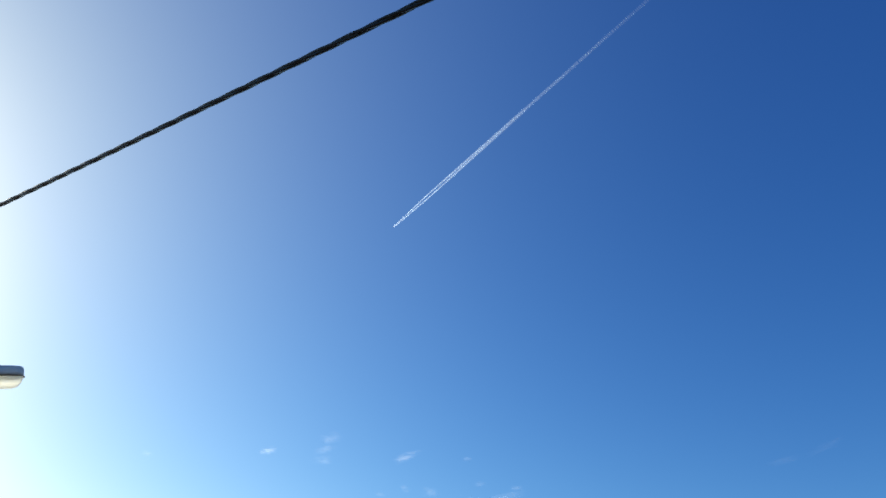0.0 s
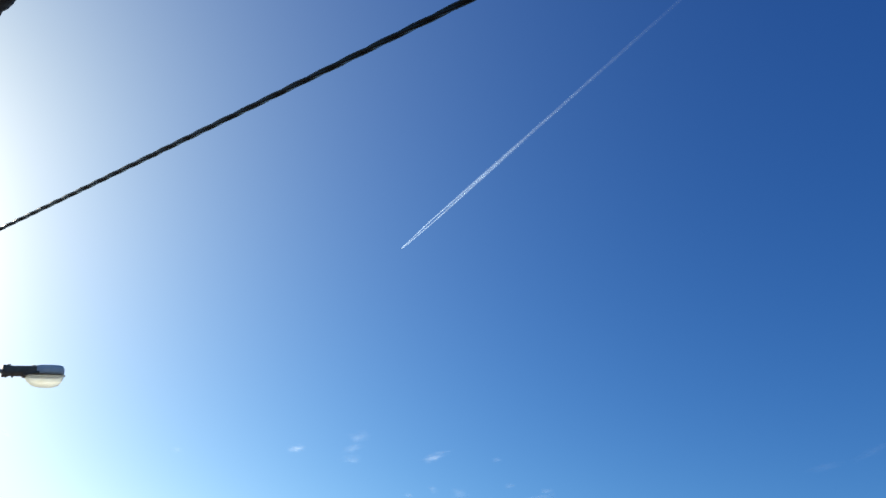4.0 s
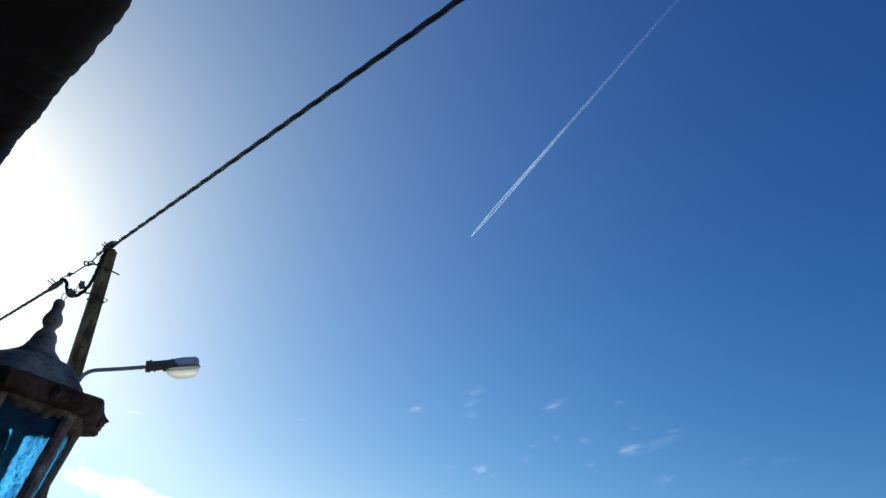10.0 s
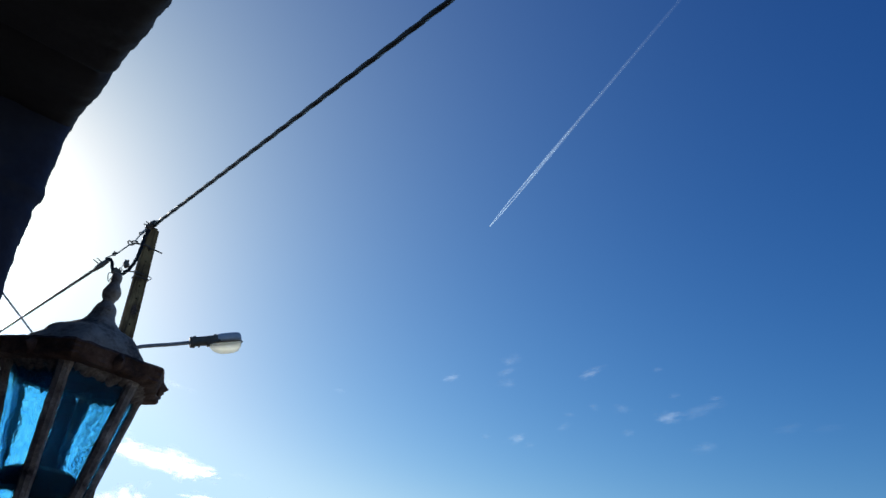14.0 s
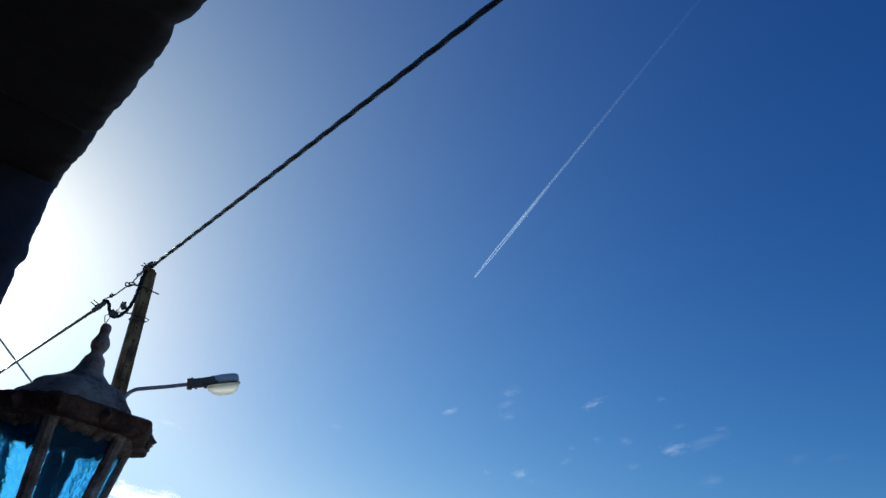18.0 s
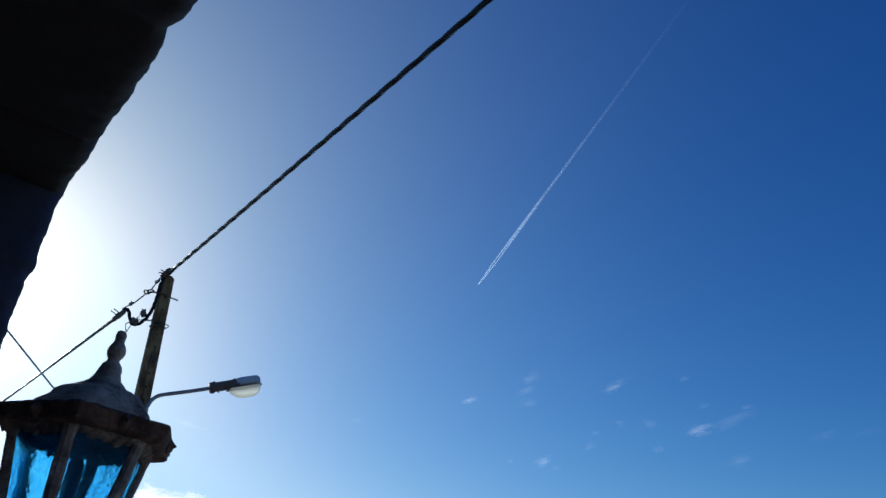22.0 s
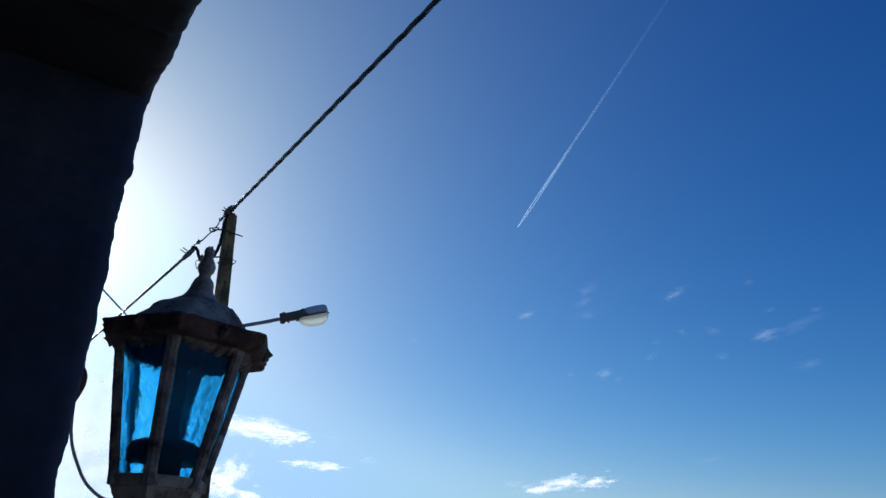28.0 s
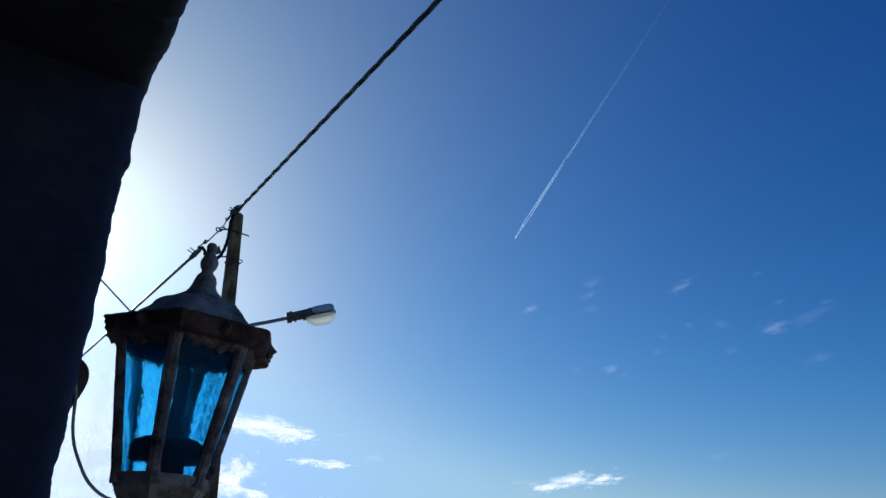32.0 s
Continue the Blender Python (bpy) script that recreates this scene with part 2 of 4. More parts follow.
def vapour(name, lo, hi, scale, gain, streak=1.0, tone=(0.86, 0.93, 1.0), grain=0.66):
    """Thin cloud: a veil whose cover comes from noise and falls off towards the edge of the UV square."""
    m, n, l, p = material(name)
    n.remove(p)
    tc, info = n.new("ShaderNodeTexCoord"), n.new("ShaderNodeObjectInfo")
    centre = n.new("ShaderNodeVectorMath")
    centre.operation = "MULTIPLY_ADD"
    l.new(tc.outputs["UV"], centre.inputs[0])
    centre.inputs[1].default_value, centre.inputs[2].default_value = (2, 2, 0), (-1, -1, 0)
    far = n.new("ShaderNodeVectorMath")
    far.operation = "LENGTH"
    l.new(centre.outputs[0], far.inputs[0])
    shift = n.new("ShaderNodeVectorMath")
    shift.operation = "MULTIPLY_ADD"
    l.new(centre.outputs[0], shift.inputs[0])
    shift.inputs[1].default_value = (1.7, streak, 1.0)
    comb = n.new("ShaderNodeCombineXYZ")
    k = n.new("ShaderNodeMath")
    k.operation = "MULTIPLY"
    l.new(info.outputs["Random"], k.inputs[0])
    k.inputs[1].default_value = 37.0
    for i in range(3):
        l.new(k.outputs[0], comb.inputs[i])
    l.new(comb.outputs[0], shift.inputs[2])
    t = n.new("ShaderNodeTexNoise")
    t.inputs["Scale"].default_value, t.inputs["Detail"].default_value, t.inputs["Roughness"].default_value = scale, 8.0, grain
    l.new(shift.outputs[0], t.inputs["Vector"])
    fall = n.new("ShaderNodeMapRange")
    fall.interpolation_type = "SMOOTHSTEP"
    l.new(far.outputs["Value"], fall.inputs["Value"])
    for i, v in zip((1, 2, 3, 4), (0.0, 1.0, -1.15, -2.45)):
        fall.inputs[i].default_value = v
    add = n.new("ShaderNodeMath")
    add.operation = "MULTIPLY_ADD"
    l.new(t.outputs["Fac"], add.inputs[0])
    add.inputs[1].default_value = 3.3
    l.new(fall.outputs[0], add.inputs[2])
    cover = n.new("ShaderNodeMapRange")
    cover.interpolation_type = "SMOOTHSTEP"
    l.new(add.outputs[0], cover.inputs["Value"])
    for i, v in zip((1, 2, 3, 4), (lo, hi, 0.0, gain)):
        cover.inputs[i].default_value = v
    veil(n, l, cover.outputs[0], tone)
    return m


def veil(n, l, cover, tone):
    through_light, back, front = n.new("ShaderNodeBsdfTransparent"), n.new("ShaderNodeBsdfTranslucent"), n.new("ShaderNodeBsdfDiffuse")
    back.inputs["Color"].default_value = front.inputs["Color"].default_value = (*tone, 1)
    body, mix = n.new("ShaderNodeMixShader"), n.new("ShaderNodeMixShader")
    body.inputs["Fac"].default_value = 0.06
    toward_sun = n.new("ShaderNodeCombineXYZ")      # normal fixed along the sun's line, so the veil is lit fully whatever its slope
    for i in range(3):
        toward_sun.inputs[i].default_value = -SUN_DIR[i]
    l.new(toward_sun.outputs[0], back.inputs["Normal"])
    l.new(back.outputs[0], body.inputs[1])
    l.new(front.outputs[0], body.inputs[2])
    l.new(cover, mix.inputs["Fac"])
    l.new(through_light.outputs[0], mix.inputs[1])
    l.new(body.outputs[0], mix.inputs[2])
    l.new(mix.outputs[0], n["Material Output"].inputs["Surface"])


def trail_vapour(name, stops, grain):
    """Contrail ice: its cover along the length (UV y) by stops, broken a little by noise."""
    m, n, l, p = material(name)
    n.remove(p)
    tc = n.new("ShaderNodeTexCoord")
    sep = n.new("ShaderNodeSeparateXYZ")
    l.new(tc.outputs["UV"], sep.inputs[0])
    c = ramp(n, l, sep.outputs["Y"], [(a, (v, v, v)) for a, v in stops])
    t = noise_tex(n, l, grain, 4.0, 0.6)
    r = n.new("ShaderNodeMapRange")
    l.new(t.outputs["Fac"], r.inputs["Value"])
    for i, v in zip((1, 2, 3, 4), (0.3, 0.7, 0.75, 1.1)):
        r.inputs[i].default_value = v
    mul = n.new("ShaderNodeMath")
    mul.operation = "MULTIPLY"
    l.new(c, mul.inputs[0])
    l.new(r.outputs[0], mul.inputs[1])
    veil(n, l, mul.outputs[0], (0.70, 0.88, 1.0))
    return m


BLUE_GLASS, BOWL = glass_blue(), glass_bowl()
CLOUD_DENSE = vapour("dense_small_cloud", -0.5, 0.95, 1.6, 0.94, 1.3, (0.96, 0.965, 0.97), 0.5)
# thin cloud whose white also stands in for glare low under the sun
CLOUD_GLARE = vapour("glare_cloud_veil", -1.6, 0.4, 1.6, 0.3, 1.3, (1.0, 0.99, 0.96), 0.55)
CLOUD_MID = vapour("thin_small_cloud", -0.1, 0.95, 1.3, 0.085, 2.4)
CLOUD_WISP = vapour("cloud_wisp", -0.15, 1.0, 1.3, 0.028, 2.4)
CLOUD_FAINT = vapour("faint_cloud_wisp", -0.15, 1.0, 1.3, 0.011, 2.4)


# ---- tools ----
def mesh_of(bm, name, mat, smooth=True):
    bmesh.ops.recalc_face_normals(bm, faces=bm.faces)
    me = bpy.data.meshes.new(name)
    bm.to_mesh(me)
    bm.free()
    me.materials.append(mat)
    if smooth:
        me.shade_smooth()
        me.set_sharp_from_angle(angle=radians(38))
    return me


def part(name, bm, mat, parent, label="", smooth=True):
    ob = new(name, mesh_of(bm, name, mat, smooth))
    ob.parent = parent
    if label:
        ob["label"] = label
    return ob


def thing(name, m, label, category, group="", kind=""):
    ob = new(name)
    ob.matrix_world = m
    return tagged(ob, label, category, group, kind)


def single(name, bm, mat, m, label, category="", kind="", smooth=True):
    ob = new(name, mesh_of(bm, name, mat, smooth))
    ob.matrix_world = m
    return tagged(ob, label, category, "", kind)


def axes_along(path):
    path = [Vector(p) for p in path]
    side, rows = None, []
    for i, p in enumerate(path):
        d = (path[min(i + 1, len(path) - 1)] - path[max(i - 1, 0)]).normalized()
        if side is None:
            side = d.orthogonal().normalized()
        side = (side - d * side.dot(d)).normalized()
        rows.append((p, side, d.cross(side)))
    return rows


def sweep(bm, path, radius, sides=10, caps=True):
    """A tube along a path; radius a number or one for each point."""
    rings = []
    for i, (p, u, v) in enumerate(axes_along(path)):
        r = radius[i] if isinstance(radius, (list, tuple)) else radius
        rings.append([bm.verts.new(p + u * (r * math.cos(k * 2 * math.pi / sides)) + v * (r * math.sin(k * 2 * math.pi / sides))) for k in range(sides)])
    for a, b in zip(rings, rings[1:]):
        for k in range(sides):
            bm.faces.new((a[k], a[(k + 1) % sides], b[(k + 1) % sides], b[k]))
    if caps:
        bm.faces.new(rings[0])
        bm.faces.new(rings[-1])
    return bm


def lathe(bm, profile, sides, turn=0.0, wobble=0.0):
    """Rings of (radius, height) round z, closed at both ends."""
    rings = []
    for r, z in profile:
        ring = []
        for k in range(sides):
            a = turn + k * 2 * math.pi / sides
            p = Vector((r * math.cos(a), r * math.sin(a), z))
            if wobble:
                p += Vector((p.x, p.y, 0.02)) * (wobble * noise.noise(p * 60.0))
            ring.append(bm.verts.new(p))
        rings.append(ring)
    for a, b in zip(rings, rings[1:]):
        for k in range(sides):
            bm.faces.new((a[k], a[(k + 1) % sides], b[(k + 1) % sides], b[k]))
    bm.faces.new(rings[0])
    bm.faces.new(rings[-1])
    return bm


def box(bm, lo, hi, bevel=0.0):
    vs = [bm.verts.new((x, y, z)) for x in (lo[0], hi[0]) for y in (lo[1], hi[1]) for z in (lo[2], hi[2])]
    fs = [bm.faces.new([vs[i] for i in q]) for q in ((0, 1, 3, 2), (4, 6, 7, 5), (0, 4, 5, 1), (2, 3, 7, 6), (0, 2, 6, 4), (1, 5, 7, 3))]
    if bevel:
        es = list({e for f in fs for e in f.edges})
        bmesh.ops.bevel(bm, geom=es, offset=bevel, segments=2, affect="EDGES", profile=0.6)
    return bm


def bent(points, steps=8):
    """A smooth curve through points."""
    pts = [Vector(p) for p in points]
    pts = [pts[0] * 2 - pts[1], *pts, pts[-1] * 2 - pts[-2]]
    got = []
    for a, b, c, d in zip(pts, pts[1:], pts[2:], pts[3:]):
        for i in range(steps):
            t = i / steps
            got.append(0.5 * (2 * b + (c - a) * t + (2 * a - 5 * b + 4 * c - d) * t * t + (3 * b - a - 3 * c + d) * t ** 3))
    return got + [pts[-2]]


def twisted(name, path, strands, radius, spread, pitch, mat, label, category):
    """A cable of several strands wound round one another."""
    ob = thing(name, Matrix(), label, category)
    rows = axes_along(path)
    run, at = 0.0, []
    for i, (p, u, v) in enumerate(rows):
        run += (p - rows[i - 1][0]).length if i else 0.0
        at.append(run)
    for s in range(strands):
        line = []
        for (p, u, v), d in zip(rows, at):
            a = 2 * math.pi * (d / pitch + s / strands)
            line.append(p + u * (spread * math.cos(a)) + v * (spread * math.sin(a)))
        part("strand", sweep(bmesh.new(), line, radius, 7), mat, ob)
    return ob


def straight(a, b, n, sag=0.0):
    a, b = Vector(a), Vector(b)
    return [a.lerp(b, i / n) - Vector((0, 0, sag * 4 * (i / n) * (1 - i / n))) for i in range(n + 1)]


# ---- the house with the doorway in which the camera stands ----
HOUSE = pose(-0.3073, 0.5627, 0, 0, 0, -56.458)      # x towards the doorway's other side, y out to the street, origin at the jamb's outer edge
LINTEL = 2.0985
DOOR_W, DEEP = 1.02, 0.46


def rough(p, k):
    return (noise.noise(p * 9.0 + Vector((k, 0, 0))) * 0.0022 + noise.noise(p * 32.0 + Vector((0, k, 0))) * 0.0026
            + noise.noise(p * 80.0 + Vector((0, 0, k))) * 0.0022 + noise.noise(p * 210.0 + Vector((k, k, 0))) * 0.0016)


def rough_run(profile, steps, place, k, mat, name, label, m, amount=1.0, lumps=()):
    """A profile drawn along steps; place(u, v, w) sets the point; the surface is uneven like hand-laid plaster,
    with lumps and chips along the run: (where, half width, out)."""
    bm = bmesh.new()
    rings = []
    for w in steps:
        ring = []
        lump = sum(out * math.exp(-((w - where) / wide) ** 2) for where, wide, out in lumps)
        for (u, v, nu, nv) in profile:
            p = place(u, v, w)
            d = 0.0026 + rough(p, k) * amount + lump
            ring.append(bm.verts.new(place(u + nu * d, v + nv * d, w)))
        rings.append(ring)
    n = len(profile)
    for a, b in zip(rings, rings[1:]):
        for i in range(n):
            bm.faces.new((a[i], a[(i + 1) % n], b[(i + 1) % n], b[i]))
    bm.faces.new(rings[0])
    bm.faces.new(rings[-1])
    return single(name, bm, mat, m, label, "wall", "structure")


def steps_between(lo, fine_lo, fine_hi, hi, step):
    got = [lo] if lo < fine_lo else []
    n = round((fine_hi - fine_lo) / step)
    got += [fine_lo + (fine_hi - fine_lo) * i / n for i in range(n + 1)]
    return got + ([hi] if hi > fine_hi else [])


def corner_profile(flat_a, flat_b, radius):
    """From -flat_a along the face, round the edge at the origin, and -flat_b into the reveal: (u, v, normal u, normal v)."""
    pts = [(-flat_a, 0, 0, 0)] + [(-x, 0, 0, 1) for x in (0.3, 0.2, 0.12, 0.08, 0.05, 0.035, 0.024)]
    for i in range(6):
        a = radians(90 - 18 * i)
        pts.append((-radius + radius * math.cos(a), -radius + radius * math.sin(a), math.cos(a), math.sin(a)))
    pts += [(0, -x, 1, 0) for x in (0.024, 0.035, 0.05, 0.08, 0.12, 0.18, 0.26, 0.34)] + [(0, -flat_b, 0, 0), (-flat_a, -flat_b, 0, 0)]
    return pts


def build_house():
    jamb = corner_profile(7.0, DEEP, 0.012)
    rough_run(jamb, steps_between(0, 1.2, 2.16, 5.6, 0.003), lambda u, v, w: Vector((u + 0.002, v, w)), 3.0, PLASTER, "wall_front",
              "house wall with a rough rounded door jamb, shade put into its dark blue", HOUSE, 0.55,
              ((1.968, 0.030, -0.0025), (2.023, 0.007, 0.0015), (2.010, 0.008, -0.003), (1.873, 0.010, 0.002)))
    lint = corner_profile(3.5, DEEP, 0.012)
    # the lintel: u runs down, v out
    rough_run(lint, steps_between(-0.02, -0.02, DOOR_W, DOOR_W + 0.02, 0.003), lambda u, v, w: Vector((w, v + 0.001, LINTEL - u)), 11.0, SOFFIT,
              "lintel", "uneven lintel and soffit over the doorway, shade put into its near-black", HOUSE, 0.6,
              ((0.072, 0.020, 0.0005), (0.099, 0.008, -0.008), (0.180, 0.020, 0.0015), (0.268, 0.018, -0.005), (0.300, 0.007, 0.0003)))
    other = corner_profile(4.0, DEEP, 0.012)
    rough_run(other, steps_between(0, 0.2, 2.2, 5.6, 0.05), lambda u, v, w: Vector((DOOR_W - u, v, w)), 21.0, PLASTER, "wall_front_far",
              "house wall beside the doorway, shade put into its dark blue", HOUSE)
    for name, lo, hi, mat in (("wall_back", (-2.2, -3.8, 0.02), (3.2, -3.6, 2.6), INNER), ("wall_side_west", (-2.4, -3.8, 0.02), (-2.2, -DEEP, 2.6), INNER),
                              ("wall_side_east", (3.2, -3.8, 0.02), (3.4, -DEEP, 2.6), INNER), ("ceiling", (-2.4, -3.8, 2.6), (3.4, -DEEP, 2.8), INNER),
                              ("floor", (-2.4, -3.8, 0.0), (3.4, 0.0, 0.02), INNER)):
        bm = box(bmesh.new(), lo, hi)
        single(name, bm, mat, HOUSE, "plain dim plaster inside the doorway", name.split("_")[0], "structure", False)


build_house()


def build_bounce_wall():
    # unseen wall, added to block sky reflections and bounce light onto the lantern
    bm = box(bmesh.new(), (5.0, -16.0, 0.0), (5.25, 0.4, 3.6), 0.02)
    single("wall_bounce", bm, BOUNCE_WALL, Matrix(), "plain grey wall added out of view to block and bounce light", "wall", "structure", False)


build_bounce_wall()


def build_ground():
    bm = bmesh.new()
    n = 40
    rings = [[bm.verts.new((r * math.cos(k * 2 * math.pi / n), r * math.sin(k * 2 * math.pi / n), 0.0)) for k in range(n)] for r in (4, 15, 60, 300, 1500, 6000)]
    bm.faces.new(rings[0])
    for a, b in zip(rings, rings[1:]):
        for k in range(n):
            bm.faces.new((a[k], a[(k + 1) % n], b[(k + 1) % n], b[k]))
    single("ground", bm, GROUND, Matrix(), "plain unseen ground running out to the horizon, toned for bounced light", "ground", "structure")


build_ground()
# ---- things ----
# the wall lantern beside the door
LX, LY, EYE = -0.381, 1.0145, 1.70
HEX, CAGE = radians(-79.3), radians(-82.27)          # the corners of the rim; the cage below is turned and shifted to fit the camera's view
CAGE_OFF = Vector((-0.0042, 0.0013, 0))


def polar(r, a, z):
    return Vector((r * math.cos(a), r * math.sin(a), z))


def strip(bm, rings, closed=True):
    """Faces between rings of vertices, with both ends shut."""
    n = len(rings[0])
    for a, b in zip(rings, rings[1:]):
        for j in range(n if closed else n - 1):
            bm.faces.new((a[j], a[(j + 1) % n], b[(j + 1) % n], b[j]))
    bm.faces.new(rings[0])
    bm.faces.new(rings[-1])
    return bm


def rim_band(k):
    """One side of the stepped cornice, its ends meeting the next at the corners."""
    prof = [(0.097, 0.3015), (0.113, 0.2990), (0.1262, 0.2962), (0.1288, 0.2925), (0.1248, 0.2890), (0.1264, 0.2850), (0.1222, 0.2812), (0.1240, 0.2770), (0.1195, 0.2735), (0.1090, 0.2712), (0.0960, 0.2720), (0.0915, 0.2900)]
    bm, n, rings = bmesh.new(), 26, []
    a0, a1 = HEX + k * math.pi / 3, HEX + (k + 1) * math.pi / 3
    for i in range(n + 1):
        t = i / n
        inner = 0.0 if i in (0, n) else 1.0
        ring = []
        worn_flat = 0.65 * math.sin(math.pi * t) ** 0.4
        for j, (r, z) in enumerate(prof):
            if 3 <= j <= 8:
                r += (0.1285 - 0.0011 * (j - 3) - r) * worn_flat
            p = polar(r, a0, z).lerp(polar(r, a1, z), t)
            lip = 1.0 if 1 <= j <= 9 else 0.2
            p.z += inner * lip * (0.0016 * noise.noise(p * 42.0 + Vector((k, 0, 0))) + 0.0011 * noise.noise(p * 130.0))
            p += Vector((p.x, p.y, 0)) * (inner * lip * (0.012 * noise.noise(p * 48.0) + 0.012 * noise.noise(p * 150.0) + 0.008 * noise.noise(p * 330.0)))
            ring.append(bm.verts.new(p))
        rings.append(ring)
    return strip(bm, rings)


def rim_boss(k):
    """A pointed cast leaf standing out from the middle of a side."""
    mid = HEX + (k + 0.5) * math.pi / 3
    out, c = Vector((math.cos(mid), math.sin(mid), 0)), polar(0.1100, mid, 0.2845)
    bm = bmesh.new()
    bmesh.ops.create_icosphere(bm, subdivisions=3, radius=1.0)
    side = Vector((-out.y, out.x, 0))
    for v in bm.verts:
        x, y, z = v.co
        tip = max(0.0, y)
        narrow = 1.0 - 0.75 * tip
        q = c + side * (x * 0.0075 * narrow) + Vector((0, 0, z * 0.0125 * (1.0 - 0.68 * tip))) + out * (y * 0.0062 + 0.0048 * tip ** 3)
        v.co = q + out * (0.0012 * noise.noise(q * 220.0)) + Vector((0, 0, 0.0012 * noise.noise(q * 180.0)))
    return bm


def leaf_trim(k):
    """Cast scrollwork hanging under the rim before the top of a pane: a ragged, lumpy band."""
    mid, rnd = HEX + (k + 0.5) * math.pi / 3, random.Random(k + 3)
    out, side = Vector((math.cos(mid), math.sin(mid), 0)), Vector((-math.sin(mid), math.cos(mid), 0))
    bm, nx, nz = bmesh.new(), 44, 7
    seed, half = rnd.uniform(0, 50), 0.043
    front, back = {}, {}
    for i in range(nx + 1):
        u = i / nx * 2 - 1
        fall = max(0.0, 1 - u * u) ** 0.5
        lobes = abs(math.sin(u * 7.3 + seed)) ** 0.7
        drop = 0.003 + fall * (0.006 + 0.010 * lobes * (0.55 + 0.45 * noise.noise(Vector((u * 2.2, seed, 0))))) + 0.003 * noise.noise(Vector((u * 11, seed, 4)))
        for j in range(nz + 1):
            w = j / nz
            z = 0.2735 - max(0.002, drop) * w
            c = out * (0.0870 - 0.012 * w) + side * (u * half) + Vector((0, 0, z))
            relief = 0.0042 * (1 - w * w) + 0.0030 * noise.noise(c * 150.0 + Vector((seed, 0, 0))) + 0.0022 * noise.noise(c * 330.0)
            front[i, j] = bm.verts.new(c + out * max(0.0006, relief))
            back[i, j] = bm.verts.new(c - out * 0.0015)
    for i in range(nx):
        for j in range(nz):
            bm.faces.new((front[i, j], front[i + 1, j], front[i + 1, j + 1], front[i, j + 1]))
            bm.faces.new((back[i, j], back[i, j + 1], back[i + 1, j + 1], back[i + 1, j]))
        for j in (0, nz):
            bm.faces.new((front[i, j], back[i, j], back[i + 1, j], front[i + 1, j]))
    for j in range(nz):
        for i in (0, nx):
            bm.faces.new((front[i, j], front[i, j + 1], back[i, j + 1], back[i, j]))
    return bm


